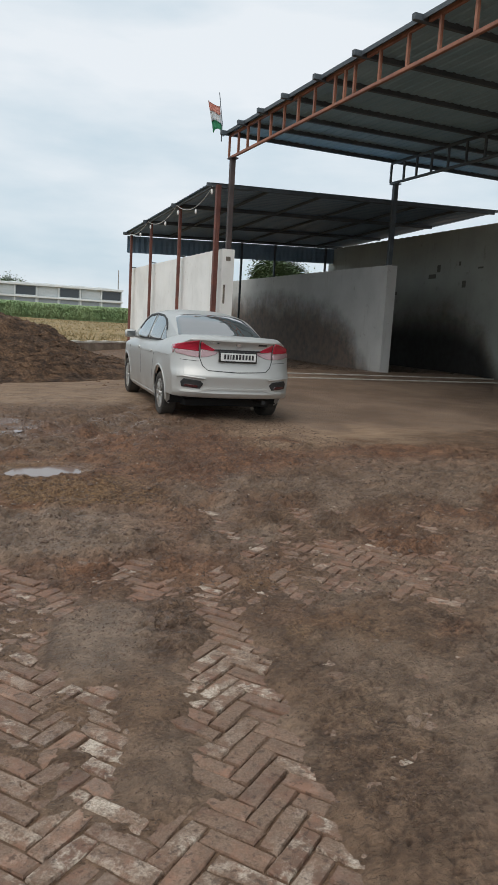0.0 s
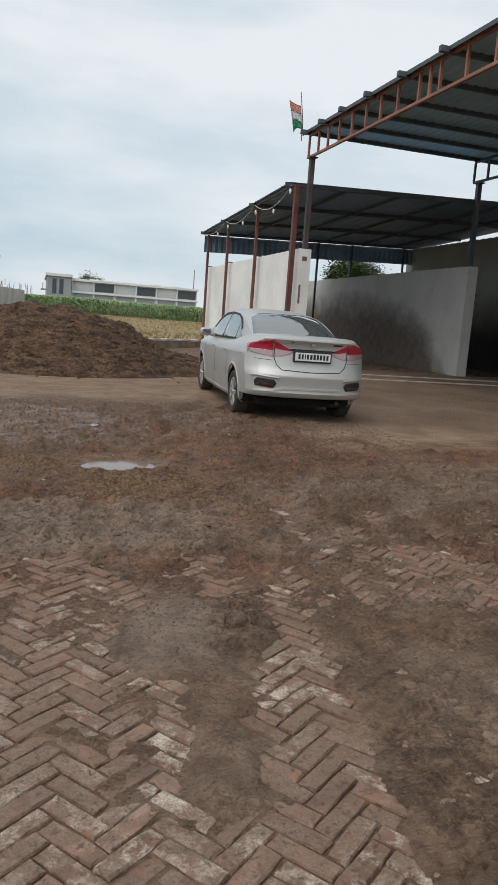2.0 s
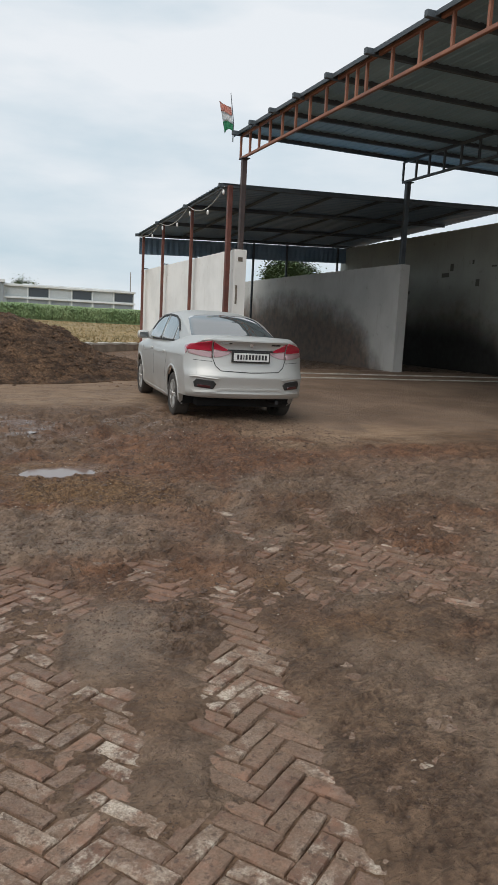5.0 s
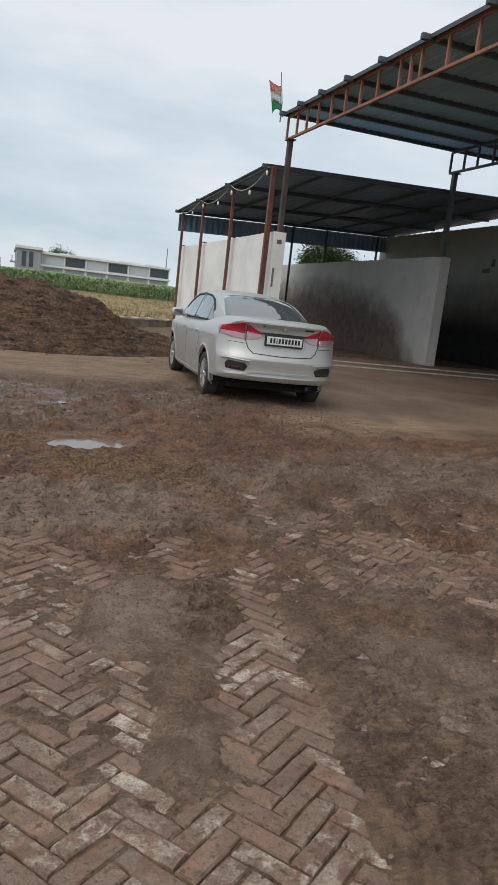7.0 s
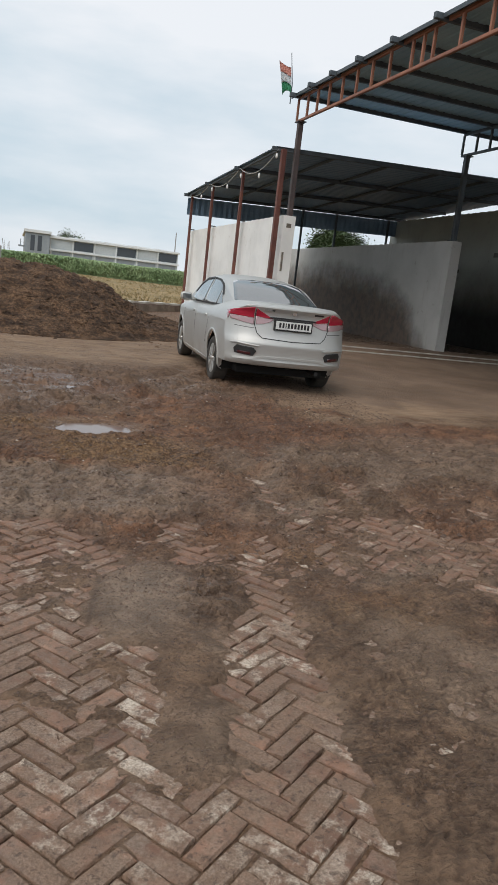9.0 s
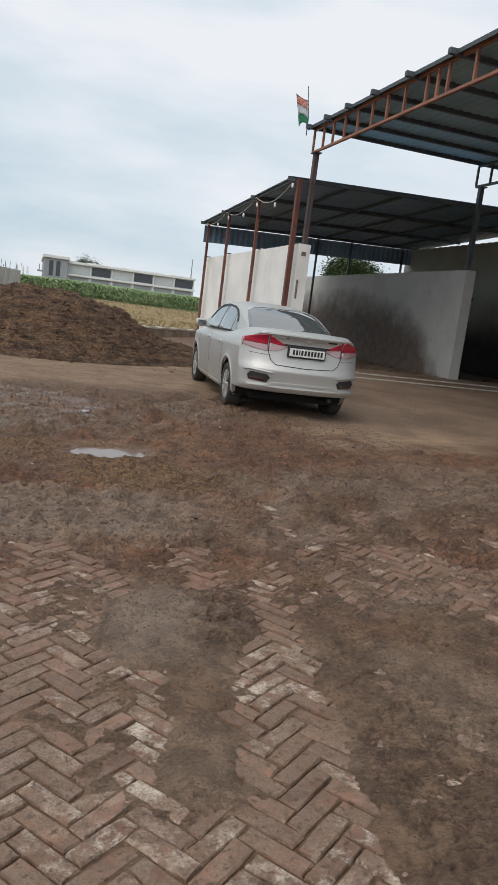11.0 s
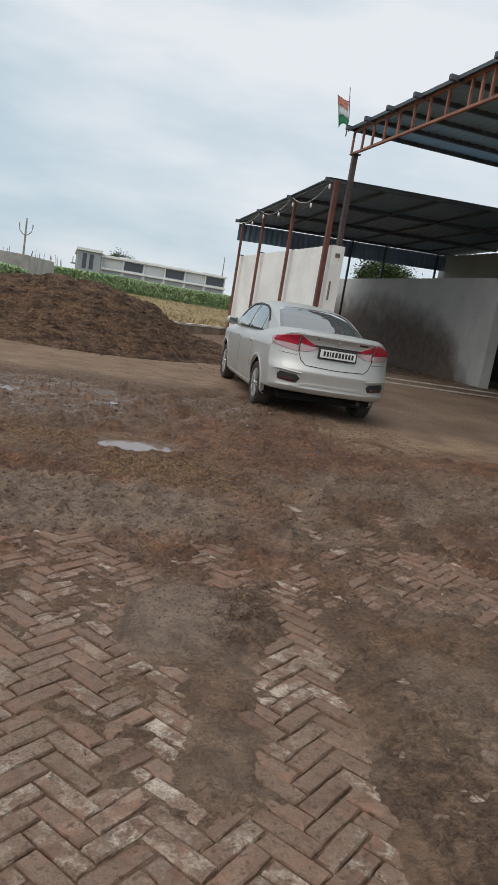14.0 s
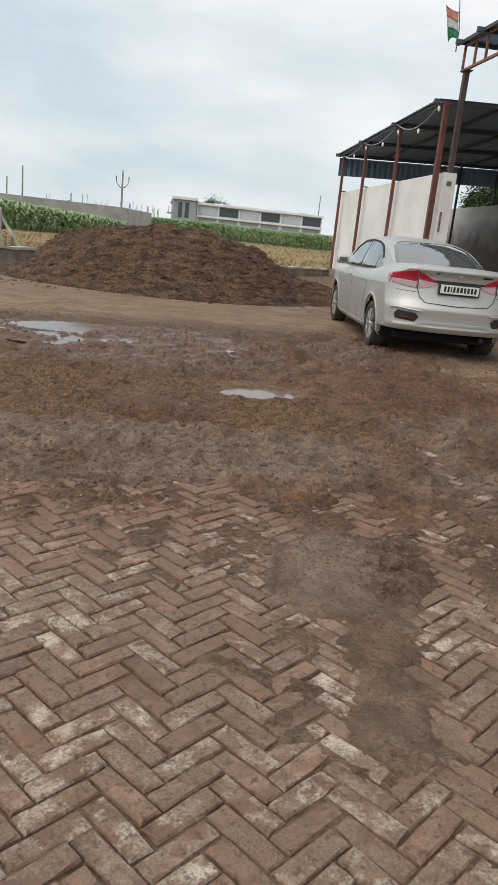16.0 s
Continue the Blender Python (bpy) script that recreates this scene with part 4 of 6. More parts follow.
def car_body():
    """The painted shell below the windows, both sides, with open wheel arches."""
    bm = bmesh.new()
    stations = sorted(set([-0.96 + 0.045 * i for i in range(100)] + [3.53]))
    stations = [s for s in stations if s <= 3.53]
    heights = [0.19, 0.215, 0.25, 0.3, 0.34, 0.38, 0.42, 0.46, 0.5, 0.54, 0.58, 0.62, 0.66, 0.70, 0.74, 0.78, 0.82, 0.86, 0.90]
    arches = ((0.0, 0.345), (2.65, 0.345))
    for side in (-1, 1):
        rows = []
        for s in stations:
            top = curve(s, DECK)
            row = []
            zs = heights + [0.90 + (top - 0.90) * f for f in (0.28, 0.52, 0.72, 0.86, 0.95, 1.0, 1.0, 1.0)] if top > 0.93 else [min(h, top - 0.004 * (len(heights) - j)) for j, h in enumerate(heights)] + [top] * 8
            for j, z in enumerate(zs):
                if top > 0.93:
                    q = min(1.0, max(0.0, (z - 0.82) / (top - 0.82)))
                    w = curve(s, PLAN) * (curve(z, SIDE) if z < 0.82 else 0.995 - 0.27 * q**2.6)
                else:
                    q = min(1.0, max(0.0, (z - 0.5) / max(0.05, top - 0.5)))
                    w = curve(s, PLAN) * curve(z, SIDE) * (1 - 0.2 * q**4)
                if j >= len(zs) - 2:
                    w *= (0.5, 0.0)[j - (len(zs) - 2)]
                    z += 0.012
                if s < -0.36:
                    z = max(z, 0.355 + 0.02 * j / 27)
                y = max(s, rear_y(w, z)) if s < -0.3 else s
                row.append([side * w, y, z])
            rows.append(row)
        # pull the points next to an arch onto its circle
        for row in rows:
            for p in row[: len(heights)]:
                for ya, za in arches:
                    d = math.hypot(p[1] - ya, p[2] - za)
                    if 0.335 < d < 0.375 and p[2] > 0.15:
                        p[1], p[2] = ya + (p[1] - ya) * 0.352 / d, za + (p[2] - za) * 0.352 / d
                    # flared lip
                    if d < 0.43 and p[2] > 0.2:
                        p[0] += side * 0.012 * (1 - abs(d - 0.36) / 0.09) if abs(d - 0.36) < 0.09 else 0
        made = [[bm.verts.new(p) for p in row] for row in rows]
        for a, b in zip(made, made[1:]):
            for j in range(len(a) - 1):
                c = sum(((a[j].co, a[j + 1].co, b[j + 1].co, b[j].co)), Vector()) / 4
                if abs(c.x) > 0.5 and any(math.hypot(c.y - ya, c.z - za) < 0.347 for ya, za in arches):
                    continue
                quad = (a[j], b[j], b[j + 1], a[j + 1])
                try:
                    bm.faces.new(quad if side > 0 else quad[::-1])
                except ValueError:
                    pass
    # the tail panel
    zs = [0.355, 0.358, 0.362, 0.366, 0.37, 0.38, 0.42, 0.46, 0.5, 0.54, 0.58, 0.615, 0.63, 0.645, 0.66, 0.70, 0.74, 0.78, 0.82, 0.86, 0.90, 0.94, 0.98, 1.03, 1.06, 1.085, 1.105, 1.122, 1.135, 1.15]
    rows = []
    for z in zs:
        w = 0.775 * (curve(z, SIDE) if z < 0.82 else 0.995 - 0.27 * min(1, (z - 0.82) / 0.33) ** 2.6)
        rows.append([bm.verts.new((w * u, rear_y(w * u, z), z)) for u in [-1 + i / 16 for i in range(33)]])
    for a, b in zip(rows, rows[1:]):
        for i in range(32):
            bm.faces.new((a[i], a[i + 1], b[i + 1], b[i]))
    # the floor pan
    pan = [bm.verts.new(p) for p in ((-0.72, -0.70, 0.36), (0.72, -0.70, 0.36), (0.72, 3.4, 0.21), (-0.72, 3.4, 0.21))]
    bm.faces.new(pan[::-1])
    bmesh.ops.remove_doubles(bm, verts=bm.verts[:], dist=0.002)
    bmesh.ops.recalc_face_normals(bm, faces=bm.faces[:])
    return bm


ROOF = [(-0.30, 1.085), (-0.12, 1.135), (0.15, 1.245), (0.45, 1.36), (0.72, 1.432), (0.95, 1.462), (1.3, 1.482), (1.6, 1.478), (1.85, 1.452), (2.1, 1.37), (2.4, 1.23), (2.7, 1.085), (2.86, 0.99)]
CABIN = [(-0.30, 0.565), (0.0, 0.615), (0.5, 0.665), (1.0, 0.685), (1.6, 0.69), (2.2, 0.69), (2.86, 0.64)]


def cabin_x(y, z):
    """Half-width of the cabin's side at y and z: it leans inwards."""
    base = curve(y, CABIN)
    return base - 0.44 * max(0.0, z - 1.02) ** 1.15 + 0.05


def cabin():
    bm = bmesh.new()
    stations = [-0.30 + 0.05 * i for i in range(64)]
    rows = []
    for s in stations:
        top = curve(s, ROOF)
        row = []
        z_edge = 0.95 + (top - 0.95) * 0.86
        w_edge = cabin_x(s, z_edge)
        for f in (0.0, 0.25, 0.5, 0.75, 0.92, 1.0):
            z = 0.95 + (z_edge - 0.95) * f
            row.append((cabin_x(s, z), s, z))
        for g in (0.95, 0.85, 0.7, 0.5, 0.25, 0.0):
            row.append((w_edge * g, s, top - (top - z_edge) * g**3.4))
        rows.append(row)
    for side in (-1, 1):
        made = [[bm.verts.new((side * x, y, z)) for x, y, z in row] for row in rows]
        for a, b in zip(made, made[1:]):
            for j in range(len(a) - 1):
                quad = (a[j], b[j], b[j + 1], a[j + 1])
                bm.faces.new(quad if side > 0 else quad[::-1])
    bmesh.ops.remove_doubles(bm, verts=bm.verts[:], dist=0.001)
    bmesh.ops.recalc_face_normals(bm, faces=bm.faces[:])
    return bm


def inside(p, outline):
    hit = False
    for (x0, y0), (x1, y1) in zip(outline, outline[1:] + outline[:1]):
        if (y0 > p[1]) != (y1 > p[1]) and p[0] < (x1 - x0) * (p[1] - y0) / (y1 - y0) + x0:
            hit = not hit
    return hit


def fitted_patch(outline, surface, lift, inward=0.012, cells=14, round_off=0.0):
    """A thin shell of the given outline that lies on surface(u, v), lifted off it along the normal."""
    bm = bmesh.new()
    n = len(outline)
    cu, cv = sum(p[0] for p in outline) / n, sum(p[1] for p in outline) / n
    edge = []
    for (a0, b0), (a1, b1) in zip(outline, outline[1:] + outline[:1]):
        steps = max(1, int(math.hypot(a1 - a0, b1 - b0) / 0.05))
        edge += [(a0 + (a1 - a0) * i / steps, b0 + (b1 - b0) * i / steps) for i in range(steps)]
    rings = []
    for f in (1.0, 0.985, 0.9, 0.75, 0.5, 0.25):
        ring = []
        for u, v in edge:
            p, q = cu + (u - cu) * f, cv + (v - cv) * f
            at = Vector(surface(p, q))
            e = 0.004
            n_ = (Vector(surface(p + e, q)) - at).cross(Vector(surface(p, q + e)) - at).normalized()
            ring.append(bm.verts.new(at + n_ * (lift if f < 1 else -inward)))
        rings.append(ring)
    mid_at = Vector(surface(cu, cv))
    n_ = (Vector(surface(cu + 0.004, cv)) - mid_at).cross(Vector(surface(cu, cv + 0.004)) - mid_at).normalized()
    mid = bm.verts.new(mid_at + n_ * lift)
    m = len(edge)
    for a, b in zip(rings, rings[1:]):
        for i in range(m):
            bm.faces.new((a[i], a[(i + 1) % m], b[(i + 1) % m], b[i]))
    for i in range(m):
        bm.faces.new((rings[-1][i], rings[-1][(i + 1) % m], mid))
    bmesh.ops.recalc_face_normals(bm, faces=bm.faces[:])
    return bm


def band_patch(low, high, surface, lift):
    """A narrow strip on surface(u, v) between two lines of points."""
    bm = bmesh.new()
    rows = []
    for p, q in zip(low, high):
        row = []
        for (u, v), up in ((p, -0.004), (p, lift), (q, lift), (q, -0.004)):
            at = Vector(surface(u, v))
            n_ = (Vector(surface(u + 0.004, v)) - at).cross(Vector(surface(u, v + 0.004)) - at).normalized()
            row.append(bm.verts.new(at + n_ * up))
        rows.append(row)
    for a, b in zip(rows, rows[1:]):
        for j in range(3):
            bm.faces.new((a[j], a[j + 1], b[j + 1], b[j]))
    bmesh.ops.recalc_face_normals(bm, faces=bm.faces[:])
    return bm


def tail(x, z):
    return (x, rear_y(x, z), z)


def flank(side):
    def at(y, z):
        w = curve(y, PLAN) * (curve(z, SIDE) if z < 0.82 else 0.995 - 0.27 * min(1.0, max(0.0, (z - 0.82) / (curve(y, DECK) - 0.82))) ** 2.6)
        return (side * w, max(y, rear_y(w, z)) if y < -0.3 else y, z)
    return (lambda y, z: at(y, z)) if side > 0 else (lambda y, z: at(-y, z))


def cabin_side(side):
    return (lambda y, z: (cabin_x(y, z), y, z)) if side > 0 else (lambda y, z: (-cabin_x(-y, z), -y, z))


def back_glass(x, s):
    """The sloping rear window: s runs along the car."""
    top = curve(s, ROOF)
    z_edge = 0.95 + (top - 0.95) * 0.86
    g = min(1.0, abs(x) / max(0.1, cabin_x(s, z_edge)))
    return (x, s, top - (top - z_edge) * g**3.4)


def wheel(parent, x, y, side):
    w = empty("wheel")
    w.parent = parent
    w.matrix_basis = pose(x, y, 0.305)
    profile = [(0.195, -0.085), (0.24, -0.10), (0.285, -0.098), (0.302, -0.08), (0.305, -0.04), (0.305, 0.04), (0.302, 0.08), (0.285, 0.098), (0.24, 0.10), (0.195, 0.085)]
    bm = bmesh.new()
    n = 44
    rings = [[bm.verts.new((q, r * math.cos(2 * math.pi * i / n), r * math.sin(2 * math.pi * i / n))) for r, q in profile] for i in range(n)]
    for i in range(n):
        a, b = rings[i], rings[(i + 1) % n]
        for j in range(len(profile) - 1):
            bm.faces.new((a[j], a[j + 1], b[j + 1], b[j]))
    bmesh.ops.recalc_face_normals(bm, faces=bm.faces[:])
    part("tyre", bm, M_TYRE, w, "worn black tyre dusted with mud", True)
    bm = bmesh.new()
    out = side
    for r0, r1, q0, q1 in ((0.205, 0.19, 0.088, 0.088), (0.19, 0.178, 0.088, 0.03)):
        a = [bm.verts.new((out * q0, r0 * math.cos(2 * math.pi * i / n), r0 * math.sin(2 * math.pi * i / n))) for i in range(n)]
        b = [bm.verts.new((out * q1, r1 * math.cos(2 * math.pi * i / n), r1 * math.sin(2 * math.pi * i / n))) for i in range(n)]
        for i in range(n):
            bm.faces.new((a[i], a[(i + 1) % n], b[(i + 1) % n], b[i]))
    spokes = 8
    for s in range(spokes):
        t = 2 * math.pi * s / spokes
        for dt in (-0.11, 0.11):
            a = Vector((out * 0.078, 0.045 * math.cos(t), 0.045 * math.sin(t)))
            b = Vector((out * 0.082, 0.19 * math.cos(t + dt), 0.19 * math.sin(t + dt)))
            bar(bm, a, b, 0.020, 0.024, (1, 0, 0), 0.004)
    bmesh.ops.create_cone(bm, cap_ends=True, segments=20, radius1=0.05, radius2=0.038, depth=0.03, matrix=Matrix.Translation((out * 0.082, 0, 0)) @ Matrix.Rotation(radians(90 * out), 4, "Y"))
    part("rim", bm, M_RIM, w, "silver multi-spoke alloy rim")
    bm = bmesh.new()
    bmesh.ops.create_cone(bm, cap_ends=True, segments=28, radius1=0.19, radius2=0.19, depth=0.05, matrix=Matrix.Rotation(radians(90), 4, "Y"))
    part("brake_disc", bm, M_BLACK, w)
    return w


def build_car():
    car = empty("car")
    shell = part("body", car_body(), M_PAINT, car, "silver metallic body panels", True)
    shell.data.set_sharp_from_angle(angle=radians(38))
    part("roof", cabin(), M_PAINT, car, "silver roof and pillars", True)
    for x, y, side in ((-0.75, 0, -1), (0.75, 0, 1), (-0.75, 2.65, -1), (0.75, 2.65, 1)):
        wheel(car, x, y, side)
        bm = bmesh.new()
        n = 24
        a = [bm.verts.new((side * 0.83, y + 0.352 * math.cos(math.pi * (1.12 - 1.24 * i / n)), 0.345 + 0.352 * math.sin(math.pi * (1.12 - 1.24 * i / n)))) for i in range(n + 1)]
        b = [bm.verts.new((side * 0.52, v.co.y, v.co.z)) for v in a]
        for i in range(n):
            bm.faces.new((a[i], a[i + 1], b[i + 1], b[i]))
        bm.faces.new(b)
        part("wheel_arch", bm, M_LINER, car)
    # windows
    part("rear_window", fitted_patch([(-0.585, -0.14), (0.585, -0.14), (0.62, -0.05), (0.52, 0.60), (0.45, 0.66), (-0.45, 0.66), (-0.52, 0.60), (-0.62, -0.05)], back_glass, 0.006), M_GLASS, car, "dark reflecting rear windscreen", True)
    part("windscreen", fitted_patch([(-0.60, 2.72), (0.60, 2.72), (0.52, 1.98), (-0.52, 1.98)], back_glass, 0.006), M_GLASS, car, "", True)
    panes = {"front": [(1.42, 1.00), (2.42, 0.985), (2.28, 1.10), (2.02, 1.26), (1.80, 1.345), (1.42, 1.375)], "rear": [(0.60, 1.025), (1.34, 1.005), (1.34, 1.378), (0.95, 1.365), (0.72, 1.31), (0.60, 1.25)], "quarter": [(0.30, 1.04), (0.56, 1.028), (0.56, 1.215), (0.44, 1.13)]}
    for side in (-1, 1):
        at = cabin_side(side)
        flip = (lambda o: [(-u, v) for u, v in o][::-1]) if side < 0 else (lambda o: o)
        for name, outline in panes.items():
            part("side_window", fitted_patch(flip(outline), at, 0.006), M_GLASS, car, "dark side window", True)
        band = [(0.24, 1.022), (2.50, 0.972), (2.50, 0.99), (0.28, 1.04)]
        part("waist_strip", fitted_patch(flip(band), at, 0.012), M_BLACK, car)
        sg = 1 if side > 0 else -1
        edge = [(0.46, 1.165), (0.58, 1.245), (0.72, 1.312), (0.95, 1.362), (1.40, 1.380), (1.80, 1.350), (2.05, 1.262), (2.28, 1.12)]
        over = [(0.43, 1.18), (0.55, 1.265), (0.70, 1.335), (0.94, 1.386), (1.40, 1.404), (1.82, 1.374), (2.08, 1.282), (2.31, 1.135)]
        part("rain_visor", band_patch([(sg * u, v) for u, v in edge], [(sg * u, v) for u, v in over], at, 0.012), M_BLACK, car, "smoked plastic rain visor above the windows")
        fl = flank(side)
        for y0 in (0.42, 1.38, 2.36):
            line = [(y0 + (0.12 if y0 < 1 else 0.0) * max(0.0, (0.75 - z) / 0.3), z) for z in (0.46, 0.55, 0.65, 0.75, 0.85, 0.96)]
            part("door_gap", band_patch([(sg * u, v) for u, v in line], [(sg * (u + 0.008), v) for u, v in line], fl, 0.0015), M_SEAM, car)
        for ya in (0.0, 2.65):
            turns = [radians(-14 + 208 * i / 30) for i in range(31)]
            inner = [(sg * (ya + 0.338 * math.cos(t)), 0.345 + 0.338 * math.sin(t)) for t in turns]
            outer = [(sg * (ya + 0.378 * math.cos(t)), 0.345 + 0.378 * math.sin(t)) for t in turns]
            part("arch_lip", band_patch(inner, outer, fl, 0.014), M_PAINT, car, "", True)
        for y0 in (0.55, 1.50):
            grip = [(y0, 0.845), (y0 + 0.20, 0.84), (y0 + 0.20, 0.87), (y0, 0.878)]
            part("door_handle", fitted_patch(flip(grip), fl, 0.022, 0.0), M_PAINT, car, "silver door handle", True)
        crease = [(-0.45, 0.872), (2.3, 0.79), (2.3, 0.798), (-0.45, 0.884)]
        part("shoulder_crease", fitted_patch(flip(crease), fl, 0.004, 0.0), M_PAINT, car, "", True)
        sill = [(0.42, 0.215), (2.22, 0.215), (2.22, 0.27), (0.42, 0.27)]
        part("sill", fitted_patch(flip(sill), fl, 0.012, 0.0), M_PAINT, car, "", True)
        bm = bmesh.new()
        box(bm, (-0.095, -0.05, -0.065), (0.095, 0.06, 0.065), 0.05)
        box(bm, (-side * 0.16 if side > 0 else 0.08, 0.0, -0.06), (-side * 0.08 if side > 0 else 0.16, 0.05, -0.02))
        for v in bm.verts:
            v.co += Vector((side * 0.93, 1.98, 1.045))
        part("wing_mirror", bm, M_PAINT, car, "silver wing mirror with dark glass", True)
        bm = bmesh.new()
        box(bm, (side * 0.93 - 0.065, 1.922, 1.005), (side * 0.93 + 0.065, 1.929, 1.085), 0.003)
        part("mirror_glass", bm, M_GLASS, car)
        # tail lamp: outer red block round the corner, inner wedge on the boot lid
        sx = lambda o: [(side * u, v) for u, v in (o if side > 0 else o[::-1])]
        lamp = empty("tail_lamp")
        lamp.parent = car
        part("red_lens", fitted_patch(sx([(0.515, 0.957), (0.66, 0.967), (0.79, 0.972), (0.795, 1.027), (0.70, 1.062), (0.58, 1.092), (0.525, 1.100)]), tail, 0.012), M_RED_LAMP, lamp, "glossy red lens", True)
        part("clear_lens", fitted_patch(sx([(0.51, 0.877), (0.66, 0.892), (0.785, 0.917), (0.79, 0.969), (0.66, 0.962), (0.515, 0.952)]), tail, 0.010), M_CLEAR_LAMP, lamp, "pale clear lens", True)
        part("inner_red_lens", fitted_patch(sx([(0.26, 0.967), (0.37, 0.970), (0.495, 0.987), (0.502, 1.087), (0.40, 1.032)]), tail, 0.010), M_RED_LAMP, lamp, "glossy red lens", True)
        part("inner_clear_lens", fitted_patch(sx([(0.40, 0.892), (0.49, 0.880), (0.495, 0.982), (0.37, 0.965), (0.255, 0.962), (0.30, 0.927)]), tail, 0.008), M_CLEAR_LAMP, lamp, "pale clear lens", True)
        wrap = [(-0.73, 0.967), (-0.60, 0.972), (-0.47, 1.004), (-0.56, 1.027), (-0.73, 1.047)]
        part("side_lens", fitted_patch(flip(wrap), fl, 0.012, 0.004), M_RED_LAMP, lamp, "glossy red lens", True)
        wrap = [(-0.73, 0.910), (-0.60, 0.942), (-0.49, 0.987), (-0.60, 0.967), (-0.73, 0.962)]
        part("side_clear_lens", fitted_patch(flip(wrap), fl, 0.010, 0.004), M_CLEAR_LAMP, lamp, "pale clear lens", True)
        # bumper pocket with reflector
        part("bumper_pocket", fitted_patch(sx([(0.50, 0.475), (0.72, 0.492), (0.735, 0.555), (0.705, 0.60), (0.50, 0.582), (0.46, 0.54)]), tail, 0.012), M_BLACK, car, "black grille pocket in the bumper", True)
        part("reflector", fitted_patch(sx([(0.53, 0.488), (0.69, 0.50), (0.69, 0.53), (0.53, 0.52)]), tail, 0.020), plain("dark_red_reflector", (0.05, 0.008, 0.01), 0.2, Coat_Weight=1.0), car, "dark red reflector", True)
        rim = [(0.44, 0.60), (0.50, 0.605), (0.60, 0.612), (0.71, 0.622), (0.775, 0.612)]
        part("pocket_rim", band_patch(sx(rim), sx([(u, v + 0.02) for u, v in rim]), tail, 0.014), M_PAINT, car, "", True)
    # boot lid lines, plate and badge
    def strip(pts, w, lift, mat, name, label=""):
        bm = bmesh.new()
        rows = []
        fine = []
        for (a, b), (c, d) in zip(pts, pts[1:]):
            fine += [(a + (c - a) * i / 10, b + (d - b) * i / 10) for i in range(10)]
        fine.append(pts[-1])
        for i, (x, z) in enumerate(fine):
            p, q = fine[max(i - 1, 0)], fine[min(i + 1, len(fine) - 1)]
            dx, dz = q[0] - p[0], q[1] - p[1]
            ln = math.hypot(dx, dz)
            ox, oz = -dz / ln * w / 2, dx / ln * w / 2
            rows.append([bm.verts.new(Vector(tail(x + s * ox, z + s * oz)) + Vector((0, -up, 0))) for s, up in ((-1, -0.004), (-1, lift), (1, lift), (1, -0.004))])
        for a, b in zip(rows, rows[1:]):
            for j in range(3):
                bm.faces.new((a[j], a[j + 1], b[j + 1], b[j]))
        bmesh.ops.recalc_face_normals(bm, faces=bm.faces[:])
        return part(name, bm, mat, car, label)

    strip([(-0.505, 1.09), (-0.505, 0.87), (-0.47, 0.775), (-0.40, 0.715), (0, 0.70), (0.40, 0.715), (0.47, 0.775), (0.505, 0.87), (0.505, 1.09)], 0.009, 0.005, M_SEAM, "boot_lid_gap")
    strip([(-0.74, 0.84), (-0.51, 0.83)], 0.006, 0.0012, M_SEAM, "bumper_gap")
    strip([(0.51, 0.83), (0.74, 0.84)], 0.006, 0.0012, M_SEAM, "bumper_gap")
    strip([(-0.74, 0.435), (-0.50, 0.445), (-0.38, 0.475), (0.38, 0.475), (0.50, 0.445), (0.74, 0.435)], 0.026, 0.014, M_PAINT, "bumper_step")
    part("plate_recess", fitted_patch([(-0.30, 0.815), (0.30, 0.815), (0.345, 0.975), (-0.345, 0.975)], tail, -0.004, 0.0), M_PAINT, car, "", True)
    part("plate_trim", fitted_patch([(-0.33, 0.975), (0.33, 0.975), (0.31, 0.995), (-0.31, 0.995)], tail, 0.016, 0.0), M_BLACK, car, "dark trim above the number plate", True)
    plate = empty("number_plate")
    plate.parent = car
    bm = bmesh.new()
    box(bm, (-0.262, -0.918, 0.83), (0.262, -0.872, 0.975), 0.008)
    part("plate_frame", bm, M_BLACK, plate, "black plastic plate frame")
    bm = bmesh.new()
    box(bm, (-0.243, -0.922, 0.85), (0.243, -0.913, 0.955), 0.002)
    part("plate_face", bm, M_PLATE, plate, "white plate face")
    bm = bmesh.new()
    x = -0.20
    for w in (0.028, 0.026, 0.014, 0.028, 0.03, 0.03, 0.028, 0.028, 0.028, 0.028):
        box(bm, (x, -0.9245, 0.872), (x + w, -0.9215, 0.936))
        x += w + 0.016
    part("plate_marks", bm, M_INK, plate, "row of dark bars")
    bm = bmesh.new()
    bmesh.ops.create_cone(bm, cap_ends=True, segments=24, radius1=0.034, radius2=0.030, depth=0.012, matrix=Matrix.Translation((0, rear_y(0, 1.065) - 0.004, 1.065)) @ Matrix.Rotation(radians(90), 4, "X"))
    part("badge", bm, M_CHROME, car, "plain chrome badge")
    strip([(-0.40, 1.075), (-0.27, 1.075)], 0.018, 0.004, M_CHROME, "lettering_bar", "plain chrome bar in place of lettering")
    strip([(0.28, 1.07), (0.41, 1.07)], 0.022, 0.004, M_BLACK, "lettering_bar", "plain dark bar in place of lettering")
    # boot lip, exhaust, under-bumper
    bm = bmesh.new()
    tube(bm, [(0.42, -0.84, 0.30), (0.42, -0.4, 0.27)], 0.028, 12)
    part("exhaust_pipe", bm, M_BLACK, car)
    bm = bmesh.new()
    box(bm, (-0.62, -0.55, 0.20), (0.62, 3.2, 0.30), 0.03)
